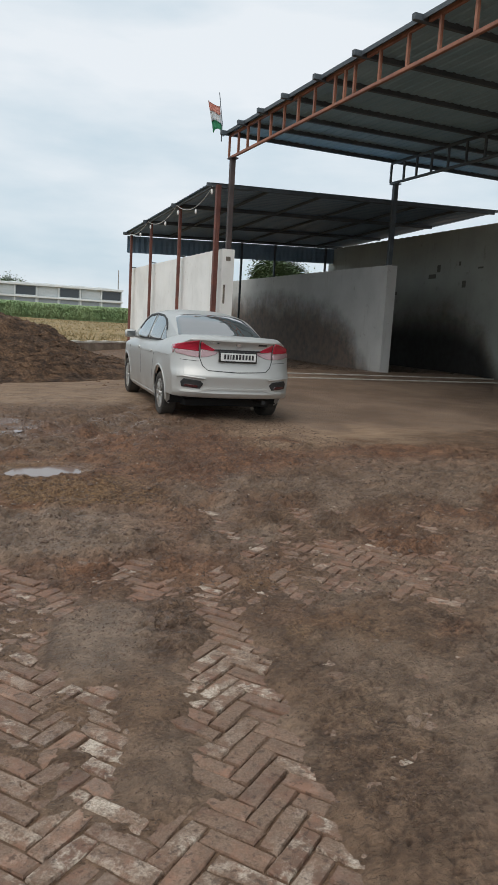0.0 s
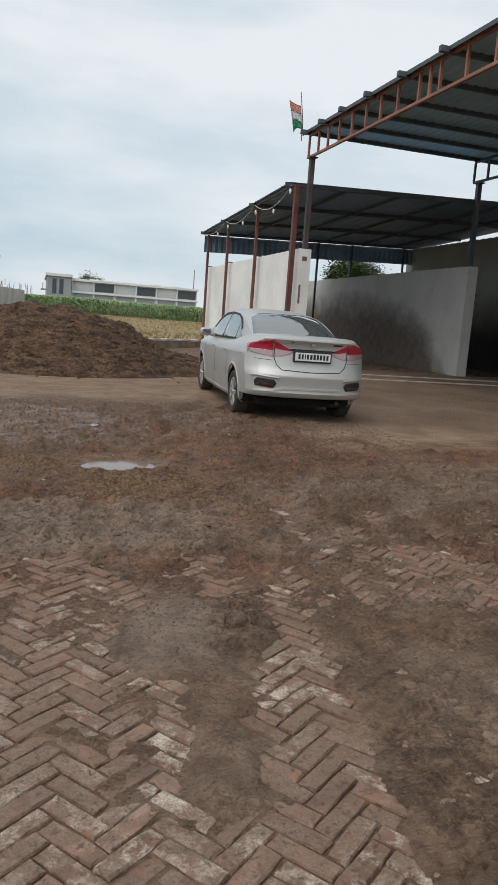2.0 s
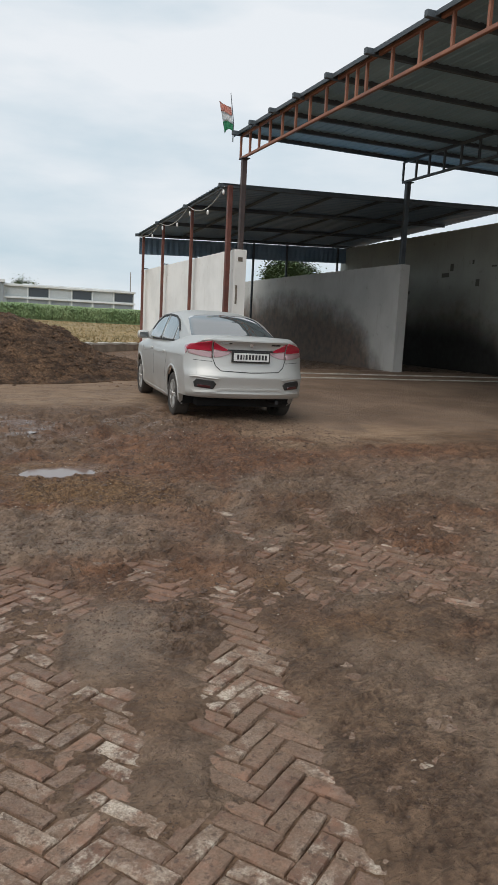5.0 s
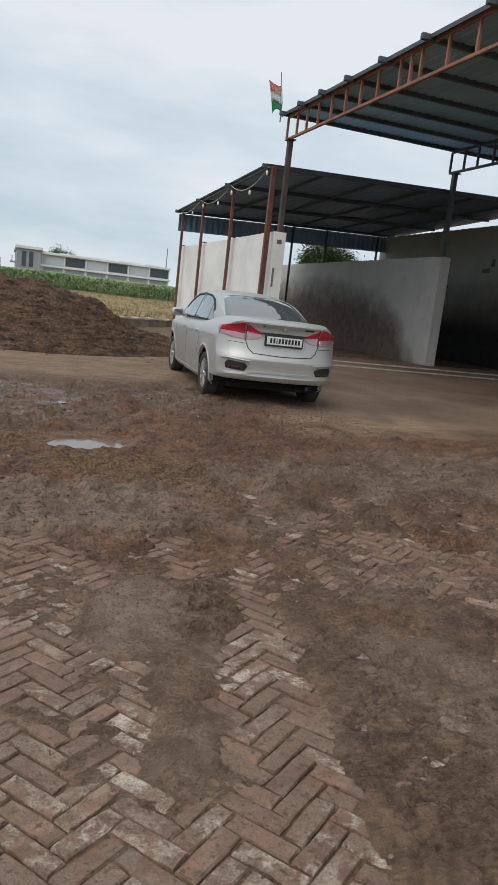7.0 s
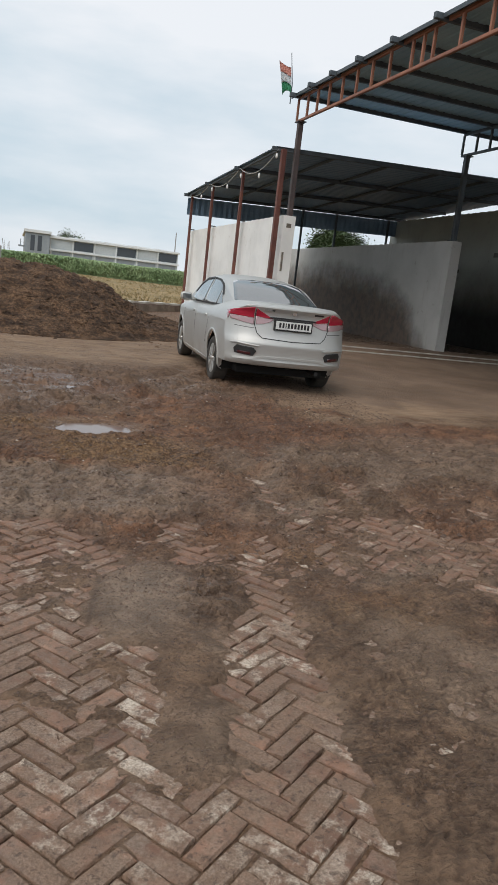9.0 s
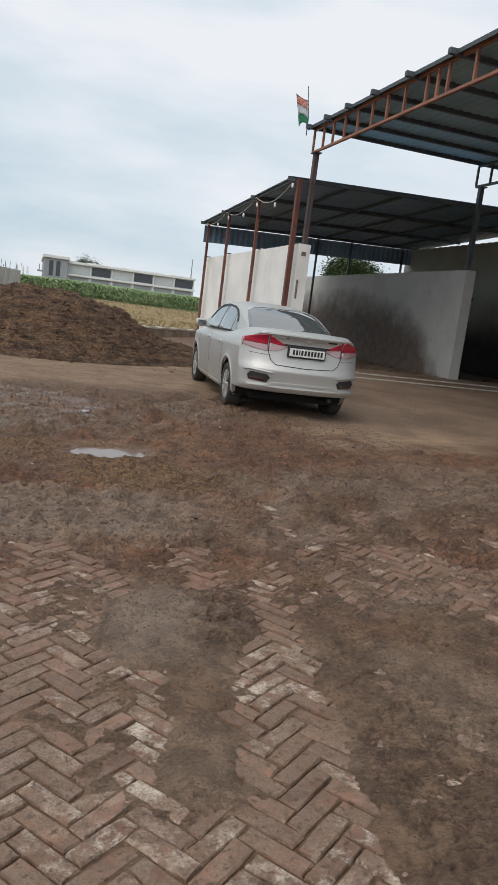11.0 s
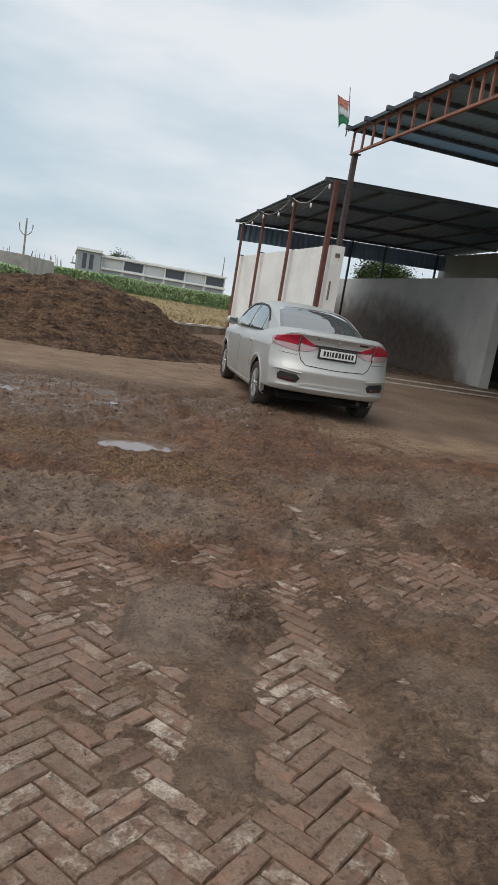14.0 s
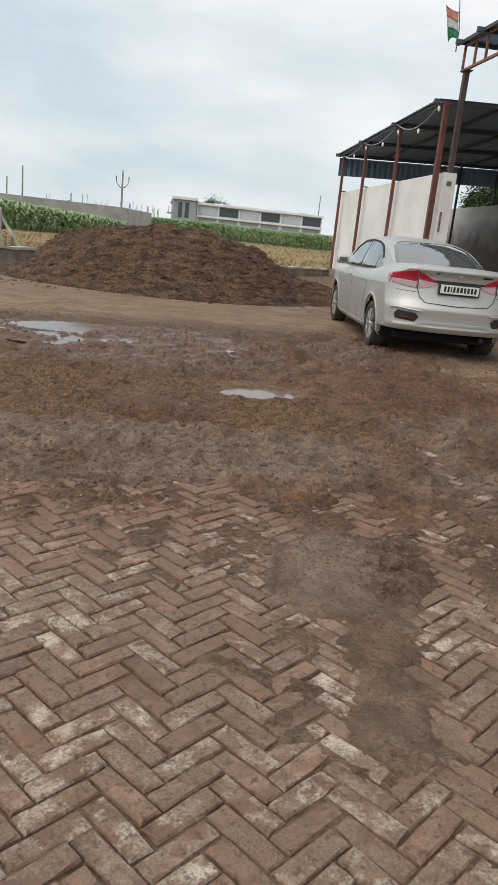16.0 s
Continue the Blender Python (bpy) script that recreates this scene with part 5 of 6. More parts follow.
    part("underbody", bm, M_LINER, car)
    bm = bmesh.new()
    bar(bm, (-0.70, 0, 0.27), (0.70, 0, 0.27), 0.09, 0.09, bevel=0.02)
    part("rear_axle", bm, M_LINER, car)
    bm = bmesh.new()
    box(bm, (-0.60, 0.0, 0.6), (0.60, 0.25, 1.09), 0.05)
    part("rear_shelf", bm, M_LINER, car)
    return car


car = tagged(build_car(), "silver four-door saloon car with muddy wheels, parked on the yard", "car")
CAR_X, CAR_Y, CAR_TURN = 3.72, 9.82, -4.0
zr, zf = float(land(np.array(CAR_X), np.array(CAR_Y))), float(land(np.array(CAR_X + 0.3), np.array(CAR_Y + 2.63)))
car.matrix_basis = pose(CAR_X, CAR_Y, zr - 0.01, math.degrees(math.atan2(zf - zr, 2.65)), 0, CAR_TURN)


# ---- the heap of farmyard manure ----
k = Nodes("dark_manure")
mid, fine = k.noise(4.0, 7, 0.7), k.noise(22.0, 6, 0.75)
streak = k.noise(3.0, 6, 0.7, k.mapped((1.0, 1.0, 3.5)))
c = k.mix(k.step(streak, 0.36, 0.62), (0.076, 0.040, 0.021), (0.285, 0.160, 0.086))
c = k.mix(k.step(mid, 0.52, 0.68, 0.0, 0.65), c, (0.27, 0.158, 0.090))
c = k.mix(k.step(fine, 0.42, 0.6, 0.6, 0.0), c, (0.022, 0.013, 0.009))
k.bump(k.math("ADD", mid, fine), 1.0, 0.09)
M_HEAP = k.set(c, 0.92)


def heap_height(x, y):
    """Height of the heap over the yard: a long flat-topped bank with a slumped right end."""
    u = (x - 0.25) + 0.12 * (y - 16.0)
    crest = np.interp(u, [-3.5, -2.75, -2.1, -1.3, -0.4, 0.6, 1.5, 2.1, 2.6, 3.1, 3.8, 4.6], [0, 0.36, 0.95, 1.12, 1.18, 1.19, 1.07, 0.93, 0.60, 0.40, 0.24, 0])
    front = 13.55 + 0.15 * np.clip(u - 0.1, -4, 2.6) ** 2
    wall_line = 25.35 + (x - 6.15) * (25.35 - 17.0) / (6.15 + 3.2)
    rise = ramp01(y - front, -0.1, 2.0) ** 0.8 * (1 - ramp01(y, 17.0, 18.6)) * ramp01(wall_line - y, 0.2, 0.9)
    h = crest * rise
    lumps = 0.40 * (fractal(x, y, 0.9, 201, 5, 0.62) - 0.5) + 0.22 * (fractal(x, y, 4.0, 202, 4, 0.65) - 0.5)
    edge = 0.30 * (fractal(x, y, 1.6, 203, 4) - 0.5) * (1 - ramp01(h, 0.0, 0.4))
    return np.where(h > 0.004, np.maximum(0, h + (lumps * ramp01(h, 0.02, 0.5)) + edge * ramp01(h, 0.0, 0.1)), 0)


def heap_z(x, y):
    h = heap_height(x, y)
    return land(x, y) + np.where(h > 0.01, h, -0.15)


heap = grid_mesh("manure_mound", np.arange(-3.7, 5.2, 0.04), np.arange(13.1, 19.0, 0.045), heap_z, M_HEAP)
tagged(heap, "long dark brown heap of crumbly farmyard manure beside the low wall", "heap")


def clods(name, count, place, size, material, label, category, seed):
    """Small irregular lumps lying on the ground, as one object."""
    rnd = random.Random(seed)
    verts, faces = [], []
    base = [(1, 0, 0), (-1, 0, 0), (0, 1, 0), (0, -1, 0), (0, 0, 1), (0, 0, -1)]
    tris = [(0, 2, 4), (2, 1, 4), (1, 3, 4), (3, 0, 4), (2, 0, 5), (1, 2, 5), (3, 1, 5), (0, 3, 5)]
    for x, y, z in np.array(place(np.random.RandomState(seed), count)).T.tolist():
        s = size * rnd.uniform(0.4, 1.0) * (1.6 if rnd.random() < 0.07 else 1.0)
        turn = rnd.uniform(0, 6.3)
        n = len(verts)
        for a, b, c in base:
            q = [s * rnd.uniform(0.6, 1.2) * v for v in (a, b, 0.65 * c)]
            verts.append((x + q[0] * math.cos(turn) - q[1] * math.sin(turn), y + q[0] * math.sin(turn) + q[1] * math.cos(turn), z + q[2]))
        faces += [tuple(n + i for i in t) for t in tris]
    me = bpy.data.meshes.new(name)
    me.from_pydata(verts, [], faces)
    me.materials.append(material)
    return tagged(new(name, me), label, category, kind="stuff")


def on_heap(rng, n):
    x, y = rng.uniform(-3.2, 4.0, 3 * n), rng.uniform(13.2, 18.0, 3 * n)
    h = heap_height(x, y)
    keep = np.where((h > 0.02) | (rng.rand(3 * n) < 0.06))[0][:n]
    return x[keep], y[keep], (land(x, y) + h)[keep]


def on_yard(rng, n):
    x, y = rng.uniform(-2.4, 4.6, n), rng.uniform(3.2, 10.5, n)
    return x, y, soil(x, y) - 0.001


def near_yard(rng, n):
    x, y = rng.uniform(-1.2, 3.6, 4 * n), rng.uniform(1.7, 5.2, 4 * n)
    keep = np.where(cover(x, y) > rng.uniform(0.2, 0.8, 4 * n))[0][:n]
    return x[keep], y[keep], soil(x[keep], y[keep]) + 0.001


M_CLOD = worn("soil_clod", (0.080, 0.051, 0.037), (0.165, 0.108, 0.079), 8, (0.85, 0.95))
M_STONE = worn("pale_pebble", (0.22, 0.17, 0.13), (0.48, 0.42, 0.35), 30, (0.7, 0.9))
clods("manure_lumps", 2600, on_heap, 0.045, M_HEAP, "loose dark lumps of manure on the heap", "lumps", 11)
clods("soil_clods", 15000, on_yard, 0.018, M_CLOD, "crumbled brown soil clods on the yard", "clods", 12)
clods("soil_crumbs", 14000, near_yard, 0.0062, M_CLOD, "small crumbs of soil on the mud", "crumbs", 14)
clods("pebbles", 900, on_yard, 0.012, M_STONE, "pale pebbles and grit on the yard", "pebbles", 13)

# ---- flag on the canopy's corner ----
flag = tagged(empty("flag", 6.27, 17.06, 6.02), "small orange, white and green striped flag on a thin pole", "flag")
bm = bmesh.new()
tube(bm, [(0, 0, -0.12), (0.0, 0, 0.30), (-0.10, 0, 0.96)], [0.014, 0.013, 0.009], 8)
part("pole", bm, M_DARK_STEEL, flag)
for i, (name, col) in enumerate((("orange_stripe", (0.82, 0.42, 0.34)), ("white_stripe", (0.80, 0.80, 0.79)), ("green_stripe", (0.10, 0.40, 0.22)))):
    bm = bmesh.new()
    cols = 14
    rows = []
    for j in range(5):
        v = (i + j / 4) / 3
        row = []
        for q in range(cols + 1):
            u = q / cols
            hang = 0.10 * u * u + 0.04 * math.sin(5 * u + 2 * v)
            row.append(bm.verts.new((-0.075 + 0.085 * v - 0.31 * u * (1 - 0.2 * v), -0.07 * math.sin(6.5 * u + 1.2 * v) * u, 0.66 - 0.52 * v - hang + 0.14 * u * (1 - v))))
        rows.append(row)
    for a, b in zip(rows, rows[1:]):
        for q in range(cols):
            bm.faces.new((a[q], a[q + 1], b[q + 1], b[q]))
    bmesh.ops.solidify(bm, geom=bm.faces[:], thickness=0.003)
    part(name, bm, worn("flag_" + name, tuple(0.85 * v for v in col), col, 9, (0.8, 0.95)), flag, smooth=True)

# ---- string of bulbs along the shed's eave ----
string = tagged(empty("string_light"), "drooping cable with white bulbs along the shed eave", "string light")
M_BULB = plain("opal_bulb", (0.80, 0.80, 0.78), 0.25, 0.0, Coat_Weight=0.5)
M_CABLE = plain("pale_cable", (0.45, 0.45, 0.43), 0.6)
HANG = [(16.92, 4.83, 0.30), (19.75, 4.75, 0.24), (22.7, 4.64, 0.16), (25.3, 4.52, 0.1)]
bm = bmesh.new()
pts = []
for (y0, z0, sag), (y1, z1, _) in zip(HANG, HANG[1:]):
    for i in range(12):
        t = i / 12
        pts.append((6.06, y0 + (y1 - y0) * t, z0 + (z1 - z0) * t - sag * 4 * t * (1 - t)))
tube(bm, pts, 0.010, 6)
part("cable", bm, M_CABLE, string)
for y in (16.97, 18.1, 19.62, 20.8, 22.4, 23.6):
    z = min(pts, key=lambda p: abs(p[1] - y))[2]
    bm = bmesh.new()
    tube(bm, [(6.06, y, z), (6.06, y, z - 0.07)], 0.016, 8)
    socket = part("lamp_socket", bm, M_BLACK, string)
    bm = bmesh.new()
    tube(bm, [(6.06, y, z - 0.065), (6.06, y, z - 0.10), (6.06, y, z - 0.15), (6.06, y, z - 0.185)], [0.016, 0.030, 0.030, 0.010], 12)
    part("bulb", bm, M_BULB, socket, "unlit white bulb", True)


# ---- beyond the wall: fence, crops, far wall, poles, factory, trees ----
M_CEMENT = worn("weathered_cement", (0.30, 0.29, 0.27), (0.46, 0.45, 0.42), 0.6, (0.8, 0.95), 0, 0.2, 8)
M_POLE = worn("pole_concrete", (0.20, 0.19, 0.18), (0.32, 0.31, 0.29), 2)
M_WIRE = plain("rusty_wire", (0.12, 0.10, 0.09), 0.7)


def fence():
    f = tagged(empty("fence_post", -3.95, 20.4, 0.5), "leaning pale concrete fence post with a raking brace", "fence post")
    bm = bmesh.new()
    bar(bm, (0, 0, -0.2), (0.02, 0, 1.18), 0.13, 0.13, (0, 1, 0), 0.015)
    part("post", bm, M_CAP, f)
    bm = bmesh.new()
    bar(bm, (0.02, 0.02, 1.05), (0.62, 0.05, 0.10), 0.07, 0.07, (0, 1, 0), 0.01)
    part("brace", bm, M_CAP, f)
    for x in (0.2, 0.36):
        bm = bmesh.new()
        bar(bm, (x, -0.02, -0.1), (x, -0.02, 0.48), 0.03, 0.03, (0, 1, 0))
        part("stake", bm, M_WIRE, f)


fence()

# maize: upright stems with arching blades
k = Nodes("maize_leaf")
tone = k.island()
M_MAIZE = k.set(k.mix(k.step(k.noise(0.35, 4), 0.3, 0.7), k.mix(tone, (0.17, 0.265, 0.12), (0.29, 0.41, 0.20)), (0.32, 0.41, 0.21)), 0.6)


def maize(name, region, count, height, seed, label, fall=0.0):
    rnd = random.Random(seed)
    verts, faces = [], []
    spots = np.array([region(rnd) for _ in range(count)])
    for (x, y), z in zip(spots.tolist(), (soil(spots[:, 0], spots[:, 1]) - 0.05).tolist()):
        h = height * rnd.uniform(0.85, 1.1) * (1 - fall * min(1.0, max(0.0, (x + 14.0) / 12.0)))
        for b in range(6):
            t = rnd.uniform(0, 6.3)
            dx, dy = math.cos(t), math.sin(t)
            z0 = z + h * (0.12 + 0.14 * b)
            ln, w = rnd.uniform(0.35, 0.65), rnd.uniform(0.05, 0.09)
            n = len(verts)
            tip = min(z + h * 1.02, z0 + h * 0.22)
            verts += [(x - dy * w, y + dx * w, z0), (x + dy * w, y - dx * w, z0), (x + dx * ln * 0.5 + dy * w, y + dy * ln * 0.5 - dx * w, tip), (x + dx * ln * 0.5 - dy * w, y + dy * ln * 0.5 + dx * w, tip), (x + dx * ln, y + dy * ln, tip - 0.2)]
            faces += [(n, n + 1, n + 2, n + 3), (n + 3, n + 2, n + 4)]
        n = len(verts)
        verts += [(x - 0.03, y, z), (x + 0.03, y, z), (x, y, z + h)]
        faces.append((n, n + 1, n + 2))
    me = bpy.data.meshes.new(name)
    me.from_pydata(verts, [], faces)
    me.materials.append(M_MAIZE)
    return tagged(new(name, me), label, "maize", kind="stuff")


def right_strip(rnd):
    d = abs(rnd.gauss(0, 1)) * 3.0
    x = rnd.uniform(-3.0, 32.0)
    return x, 96.0 + 0.18 * x * 0 + d


def left_block(rnd):
    u, d = rnd.random(), abs(rnd.gauss(0, 1)) * 2.6
    a, b = (-14.0, 46.0), (-2.0, 66.0)
    return a[0] + (b[0] - a[0]) * u - 0.86 * d + rnd.uniform(-0.3, 0.3), a[1] + (b[1] - a[1]) * u + 0.5 * d


maize("maize_field", right_strip, 9000, 1.85, 3, "dense green strip of standing maize")
maize("maize_block", left_block, 6000, 2.15, 4, "block of tall green maize beside the far wall", 0.42)


# stubble tufts in the cut field
M_STUBBLE = worn("dry_stubble", (0.22, 0.175, 0.085), (0.40, 0.30, 0.17), 1.0, (0.85, 0.95))


def stubble():
    rnd = random.Random(8)
    verts, faces = [], []
    rng = np.random.RandomState(8)
    ys = 20 + 70 * rng.rand(9000) ** 1.5
    xs = ys * rng.uniform(-0.22, 0.30, 9000)
    keep = in_field(xs, ys) > 0.9
    for x, y, z in np.c_[xs, ys, soil(xs, ys)][keep].tolist():
        n, t = len(verts), rnd.uniform(0, 6.3)
        w, h = rnd.uniform(0.04, 0.10), rnd.uniform(0.05, 0.14)
        verts += [(x - w * math.cos(t), y - w * math.sin(t), z - 0.02), (x + w * math.cos(t), y + w * math.sin(t), z - 0.02), (x + rnd.uniform(-0.1, 0.1), y, z + h)]
        faces.append((n, n + 1, n + 2))
    me = bpy.data.meshes.new("stubble")
    me.from_pydata(verts, [], faces)
    me.materials.append(M_STUBBLE)
    tagged(new("stubble", me), "dry yellowish stubble in the cut field", "stubble", kind="stuff")


stubble()

# far compound wall with a corner
bm = bmesh.new()
wa, wb, wc = Vector((-16.0, 66.0, 0)), Vector((-2.1, 76.0, 0)), Vector((0.35, 92.0, 0))
bar(bm, wa + Vector((0, 0, 1.6)), wb + Vector((0, 0, 1.75)), 0.25, 3.6)
bar(bm, wb + Vector((0, 0, 1.75)), wc + Vector((0, 0, 1.95)), 0.25, 3.5)
far_wall = tagged(linked("wall_compound", bm, M_CEMENT), "long grey cement compound wall far across the fields", "wall", kind="structure")


def power_pole(x, y, z, h, forked):
    p = tagged(empty("power_pole", x, y, z), "concrete power pole standing far off in the fields", "power pole", "power poles")
    bm = bmesh.new()
    tube(bm, [(0, 0, -1.0), (0, 0, h)], [0.17, 0.11], 8)
    part("shaft", bm, M_POLE, p)
    if forked:
        bm = bmesh.new()
        tube(bm, [(-0.85, 0, h - 0.7), (-0.75, 0, h - 1.3), (-0.3, 0, h - 1.75), (0, 0, h - 1.85), (0.3, 0, h - 1.75), (0.75, 0, h - 1.3), (0.85, 0, h - 0.7)], 0.07, 6)
        part("cross_arm", bm, M_POLE, p)
        for dx in (-0.85, 0.85, 0):
            bm = bmesh.new()
            tube(bm, [(dx, 0, h - 0.72 if dx else h), (dx, 0, h - 0.35 if dx else h + 0.4)], 0.09, 6)
            part("insulator", bm, M_POLE, p)
    return p


def spot(az, r):
    return r * math.sin(radians(az)), r * math.cos(radians(az))


px, py = spot(-1.95, 105)
power_pole(px, py, 1.5, 7.2, True)
for az, r, h in ((-8.95, 130, 8.2), (-10.0, 150, 7.3), (-5.55, 150, 5.6)):
    px, py = spot(az, r)
    power_pole(px, py, 1.6, h, False)
# thin masts and bare stems over the far wall
M_TWIG = plain("dry_stem", (0.16, 0.14, 0.12), 0.9)
rnd = random.Random(31)
bm = bmesh.new()
for az in (-8.3, -7.0, -4.6, -4.4, -4.0, -3.5, -3.0, -2.7, -1.2, -0.8, -0.5, -0.2, 0.1, 0.5, 0.8, -2.4, -1.5, -0.9, -0.65):
    px, py = spot(az + rnd.uniform(-0.1, 0.1), 110)
    top = rnd.uniform(4.6, 6.0)
    for _ in range(3):
        bar(bm, (px + rnd.uniform(-0.2, 0.2), py, 1.0), (px + rnd.uniform(-0.5, 0.5), py, top * rnd.uniform(0.8, 1.0)), 0.05, 0.05)
tagged(linked("dry_stems", bm, M_TWIG), "bare dry stems rising behind the compound wall", "stems", kind="stuff")
px, py = spot(12.85, 220)
bm = bmesh.new()
tube(bm, [(px, py, 0), (px, py, 16.5)], [0.25, 0.12], 6)
tagged(linked("mast", bm, M_POLE), "thin steel mast far beyond the factory", "mast")


# ---- the long factory building ----
def factory():
    f = tagged(empty("factory", 4.9, 147.0, 0.45, -1.0), "long two-storey factory shed with white bands and dark windows", "factory")
    white = worn("factory_white", (0.62, 0.64, 0.64), (0.74, 0.76, 0.76), 0.2, (0.6, 0.8), 0, 0.02, 3)
    grey = worn("factory_grey_sheet", (0.22, 0.25, 0.27), (0.30, 0.33, 0.35), 0.2, (0.5, 0.7), 0, 0.02, 3)
    dark = plain("factory_glass", (0.05, 0.06, 0.07), 0.15)
    pale = worn("factory_panel", (0.42, 0.46, 0.47), (0.52, 0.55, 0.56), 0.3, (0.5, 0.7), 0, 0.02, 3)
    length, z0, top = 29.3, 1.0, 7.35
    bm = bmesh.new()
    box(bm, (4.3, 0, z0), (length, 24, top), 0.05)
    part("wall", bm, pale, f)
    bm = bmesh.new()
    box(bm, (0, -1.2, z0), (4.35, 23, top + 0.35), 0.05)
    part("stair_block", bm, grey, f, "grey clad stair block")
    bm = bmesh.new()
    box(bm, (-0.3, -1.5, top + 0.3), (4.6, 23.3, top + 0.85), 0.05)
    part("stair_roof", bm, white, f)
    for x in (0.9, 2.2):
        bm = bmesh.new()
        box(bm, (x, -1.26, 4.4), (x + 0.75, -1.15, 7.2))
        part("window", bm, dark, f)
    for za, zb, out in ((top - 0.25, top + 0.12, 0.5), (4.85, 5.2, 0.45), (3.6, 3.8, 0.3)):
        bm = bmesh.new()
        box(bm, (4.35, -out, za), (length + 0.2, 0.2, zb), 0.03)
        part("band", bm, white, f, "white concrete band")
    # upper windows and panels between posts
    n = 6
    bay = (length - 4.6) / n
    for i in range(n):
        x0 = 4.6 + i * bay
        w = part("window", box(bmesh.new(), (x0 + 0.25, -0.06, 5.35), (x0 + bay - 0.25, 0.05, 6.95), 0.02), dark if i % 2 else pale, f)
        bm = bmesh.new()
        box(bm, (x0 - 0.09, -0.25, z0), (x0 + 0.09, 0.05, top), 0.02)
        part("pilaster", bm, white, f)
        part("window", box(bmesh.new(), (x0 + 0.35, -0.05, 3.85), (x0 + bay - 0.35, 0.05, 4.75), 0.02), grey, f)
    # saw-edged sheet roof
    bm = bmesh.new()
    for i in range(5):
        x0 = 4.6 + i * (length - 4.6) / 5
        x1 = x0 + (length - 4.6) / 5
        vs = [bm.verts.new(p) for p in ((x0, -0.4, top + 0.12), (x1, -0.4, top + 0.12), (x0, -0.4, top + 0.30), (x0, 24, top + 1.45), (x1, 24, top + 1.25), (x1, 24, top + 0.1), (x0, 24, top + 0.1))]
        bm.faces.new((vs[0], vs[1], vs[2]))
        bm.faces.new((vs[2], vs[1], vs[4], vs[3]))
        bm.faces.new((vs[3], vs[4], vs[5], vs[6]))
        bm.faces.new((vs[0], vs[2], vs[3], vs[6]))
    part("roof", bm, white, f, "pale sheet roof with a saw-toothed edge")
    bm = bmesh.new()
    box(bm, (-1.2, -0.5, 4.9), (-0.1, 0.6, 5.2), 0.02)
    box(bm, (-0.9, 0.0, 5.2), (-0.75, 0.15, 6.3))
    part("tank_stand", bm, grey, f)
    return f


factory()


# ---- trees ----
k = Nodes("far_foliage")
M_LEAF = k.set(k.mix(k.island(), (0.045, 0.08, 0.03), (0.12, 0.17, 0.07)), 0.7)
M_BARK = worn("bark", (0.07, 0.055, 0.045), (0.15, 0.12, 0.10), 5)


def tree(x, y, z, height, spread, leaves, seed, leaf=0.35):
    rnd = random.Random(seed)
    t = tagged(empty("tree", x, y, z), "leafy green tree standing behind the sheds", "tree")
    bm = bmesh.new()
    tube(bm, [(0, 0, -0.3), (0.05, 0, height * 0.3), (-0.05, 0.05, height * 0.6)], [0.25, 0.18, 0.1], 8)
    tips = []
    for i in range(9):
        a = i * 2.4
        r = spread * rnd.uniform(0.45, 0.85)
        end = Vector((r * math.cos(a), r * math.sin(a), height * rnd.uniform(0.55, 0.9)))
        start = Vector((0, 0, height * rnd.uniform(0.28, 0.5)))
        tube(bm, [start, (start + end) / 2 + Vector((0, 0, 0.2)), end], [0.09, 0.06, 0.02], 6)
        tips.append(end)
    part("trunk", bm, M_BARK, t)
    verts, faces = [], []
    for _ in range(leaves):
        c = rnd.choice(tips)
        p = c + Vector((rnd.gauss(0, spread * 0.22), rnd.gauss(0, spread * 0.22), rnd.gauss(0, height * 0.085)))
        n = len(verts)
        a, s = rnd.uniform(0, 6.3), leaf * rnd.uniform(0.5, 1.0)
        d = Vector((math.cos(a), math.sin(a), rnd.uniform(-0.7, 0.5))) * s
        e = Vector((-math.sin(a), math.cos(a), rnd.uniform(-0.5, 0.5))) * s * 0.5
        verts += [tuple(p - d), tuple(p + e), tuple(p + d), tuple(p - e)]
        faces.append((n, n + 1, n + 2, n + 3))
    me = bpy.data.meshes.new("crown")
    me.from_pydata(verts, [], faces)
    me.materials.append(M_LEAF)
    crown = new("crown", me)
    crown.parent = t
    return t


tx, ty = spot(25.2, 52)
tree(tx, ty, 0.8, 5.6, 1.7, 26000, 5, 0.14)
tx, ty = spot(27.6, 58)
tree(tx, ty, 0.8, 4.7, 0.95, 8000, 6, 0.14)
tx, ty = spot(5.15, 190)
tree(tx, ty, 2.0, 9.2, 3.2, 5000, 7, 0.3)
tx, ty = spot(-5.85, 118)
tree(tx, ty, 1.4, 3.4, 1.6, 900, 9, 0.28)


# ---- herringbone brick paving, laid last ----
pavement = tagged(empty("pavement"), "herringbone paving of worn red bricks, half buried in mud", "pavement", kind="structure")
PITCH, TURN_DEG = 0.0772, 37.6
E1 = Vector((math.cos(radians(TURN_DEG)), math.sin(radians(TURN_DEG))))
E2 = Vector((-E1.y, E1.x))
ORIGIN = Vector((0.967, 2.215))


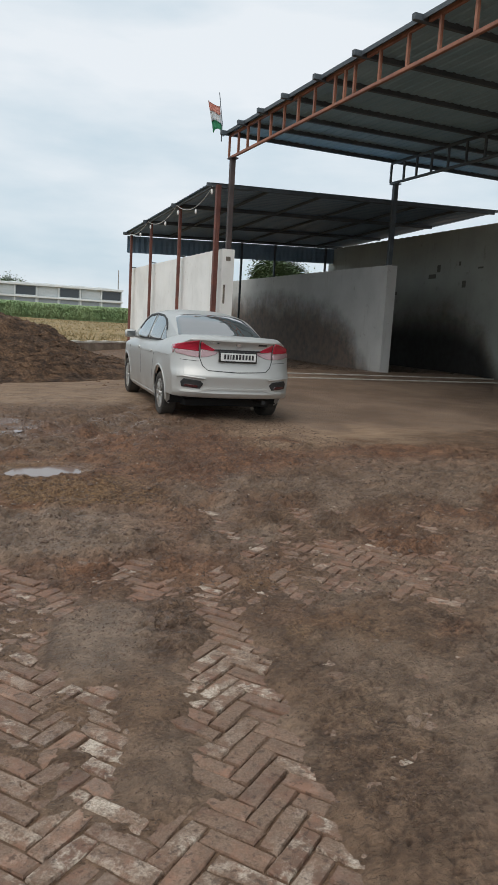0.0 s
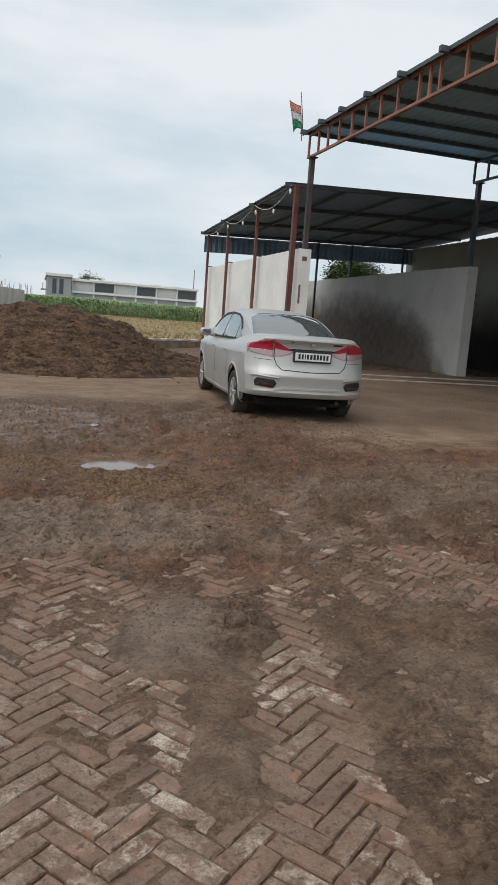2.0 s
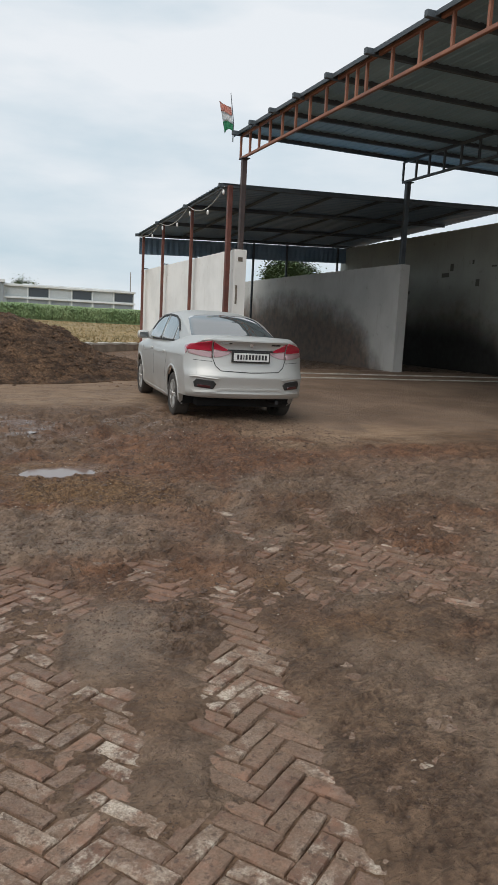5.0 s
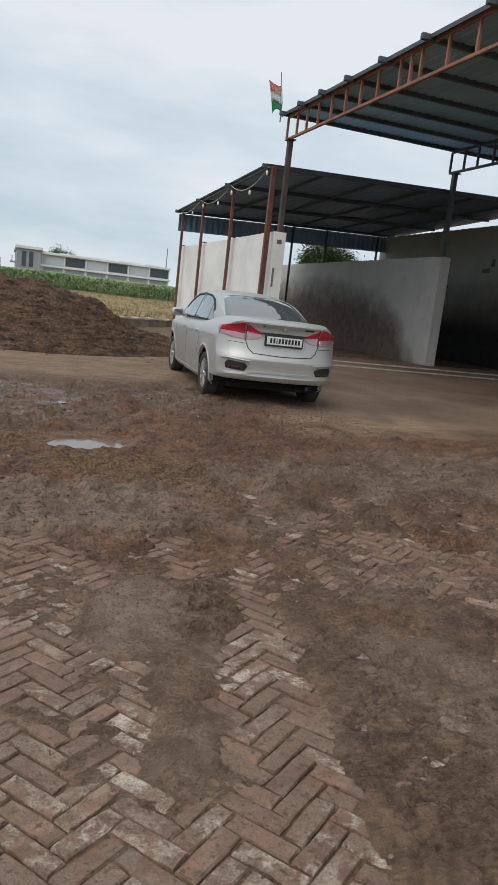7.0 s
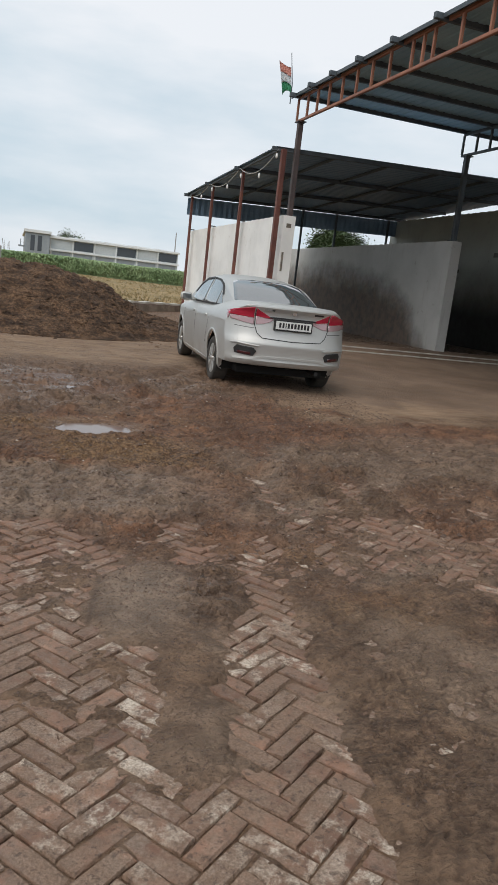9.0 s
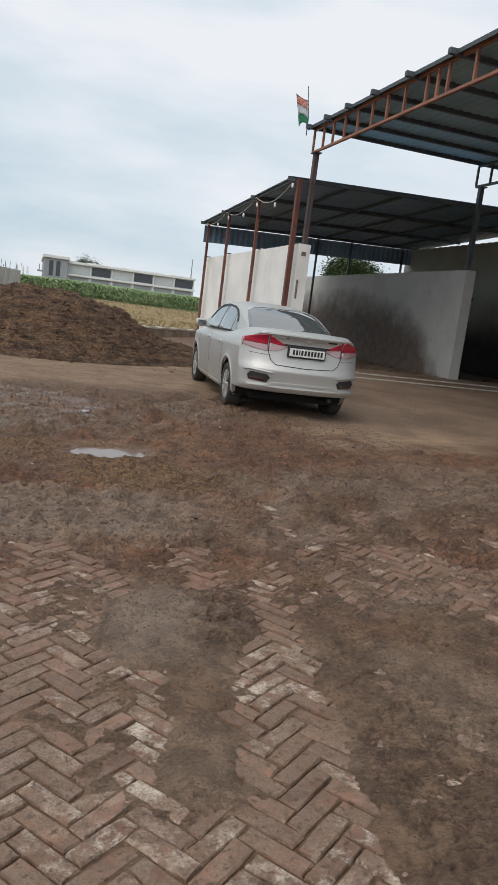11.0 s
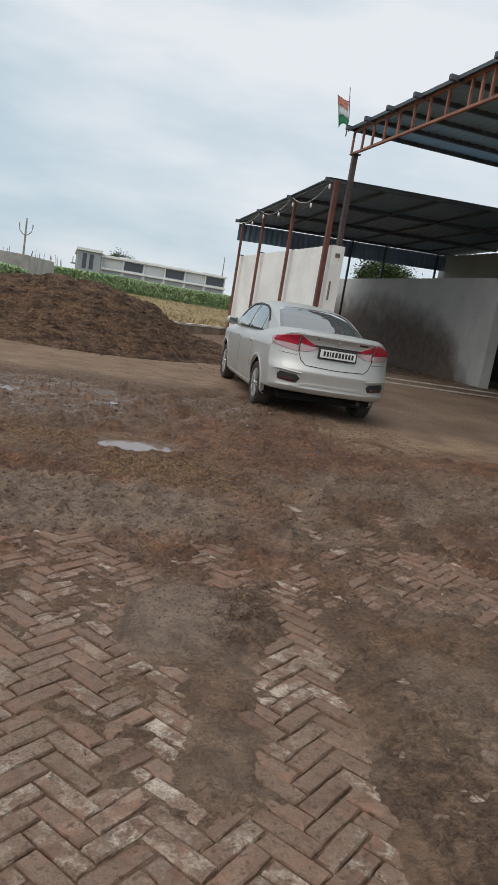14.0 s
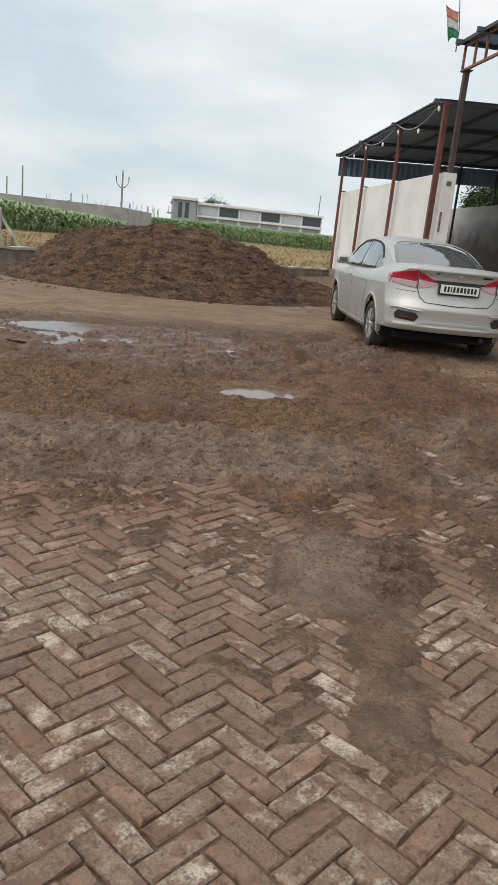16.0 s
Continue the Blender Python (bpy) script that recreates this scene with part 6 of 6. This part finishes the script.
def brick_mesh(variant):
    """A worn brick, its long side along x, its top at z = 0."""
    rnd = random.Random(50 + variant)
    bm = bmesh.new()
    L, W = 1.5 * PITCH - 0.0028, PITCH / 2 - 0.0028
    ring_low, ring_mid, ring_top = [], [], []
    outline = [(-1, -1), (-0.33, -1.0), (0.33, -1.0), (1, -1), (1, 0), (1, 1), (0.33, 1.0), (-0.33, 1.0), (-1, 1), (-1, 0)]
    for u, v in outline:
        jx, jy = rnd.uniform(-0.005, 0.001), rnd.uniform(-0.004, 0.001)
        x, y = u * (L + jx), v * (W + jy)
        ring_low.append(bm.verts.new((x, y, -0.05)))
        ring_mid.append(bm.verts.new((x, y, -0.006 - rnd.uniform(0, 0.004))))
        ring_top.append(bm.verts.new((u * (L - 0.003 - rnd.uniform(0, 0.007)), v * (W - 0.003 - rnd.uniform(0, 0.006)), rnd.uniform(-0.002, 0.0015))))
    n = len(outline)
    for a, b in ((ring_low, ring_mid), (ring_mid, ring_top)):
        for i in range(n):
            bm.faces.new((a[i], a[(i + 1) % n], b[(i + 1) % n], b[i]))
    mids = [bm.verts.new((x, 0, rnd.uniform(-0.001, 0.002))) for x in (-0.06, 0.06)]
    t = ring_top
    bm.faces.new((t[0], t[1], mids[0], t[9]))
    bm.faces.new((t[9], mids[0], t[7], t[8]))
    bm.faces.new((t[1], t[2], mids[1], mids[0]))
    bm.faces.new((mids[0], mids[1], t[6], t[7]))
    bm.faces.new((t[2], t[3], t[4], mids[1]))
    bm.faces.new((mids[1], t[4], t[5], t[6]))
    bmesh.ops.recalc_face_normals(bm, faces=bm.faces[:])
    me = bpy.data.meshes.new("brick")
    bm.to_mesh(me)
    bm.free()
    me.materials.append(M_BRICK)
    return me


BRICKS = [brick_mesh(v) for v in range(8)]
rnd = random.Random(77)
laid = []
for i in range(-105, 106):
    for j in range(-105, 106):
        m = (i - j) % 6
        if m == 0:
            c, turn = ORIGIN + E1 * (i + 1.5) * PITCH + E2 * (j + 0.5) * PITCH, TURN_DEG
        elif m == 5:
            c, turn = ORIGIN + E1 * (i + 0.5) * PITCH + E2 * (j + 1.5) * PITCH, TURN_DEG + 90
        else:
            continue
        if not (-4.5 < c.x < 4.2 and -1.6 < c.y < 5.05):
            continue
        laid.append((c.x, c.y, turn))
laid.sort(key=lambda b: math.hypot(b[0] - 0.55, 0.8 * (b[1] - 2.0)))
rest_v, rest_f = [], []
bx, by = np.array([b[0] for b in laid]), np.array([b[1] for b in laid])
heights = land(bx, by).tolist()
slopes = np.degrees(np.arctan((land(bx, by + 0.1) - land(bx, by - 0.1)) / 0.2)).tolist()
for q, (x, y, turn) in enumerate(laid):
    z = heights[q] + rnd.uniform(-0.006, 0.003)
    slope = slopes[q]
    m = pose(x, y, z, slope + rnd.uniform(-1.3, 1.3), rnd.uniform(-1.4, 1.4), turn + rnd.uniform(-2.0, 2.0))
    me = BRICKS[q % 8]
    if q < 300:
        ob = new("brick", me)
        ob.parent = pavement
        ob.matrix_basis = m
    else:
        n = len(rest_v)
        rest_v += [tuple(m @ v.co) for v in me.vertices]
        rest_f += [tuple(n + v for v in p.vertices) for p in me.polygons]
me = bpy.data.meshes.new("more_bricks")
me.from_pydata(rest_v, [], rest_f)
me.materials.append(M_BRICKS)
more = tagged(new("more_bricks", me), "muddy herringbone bricks", kind="stuff")
more.parent = pavement
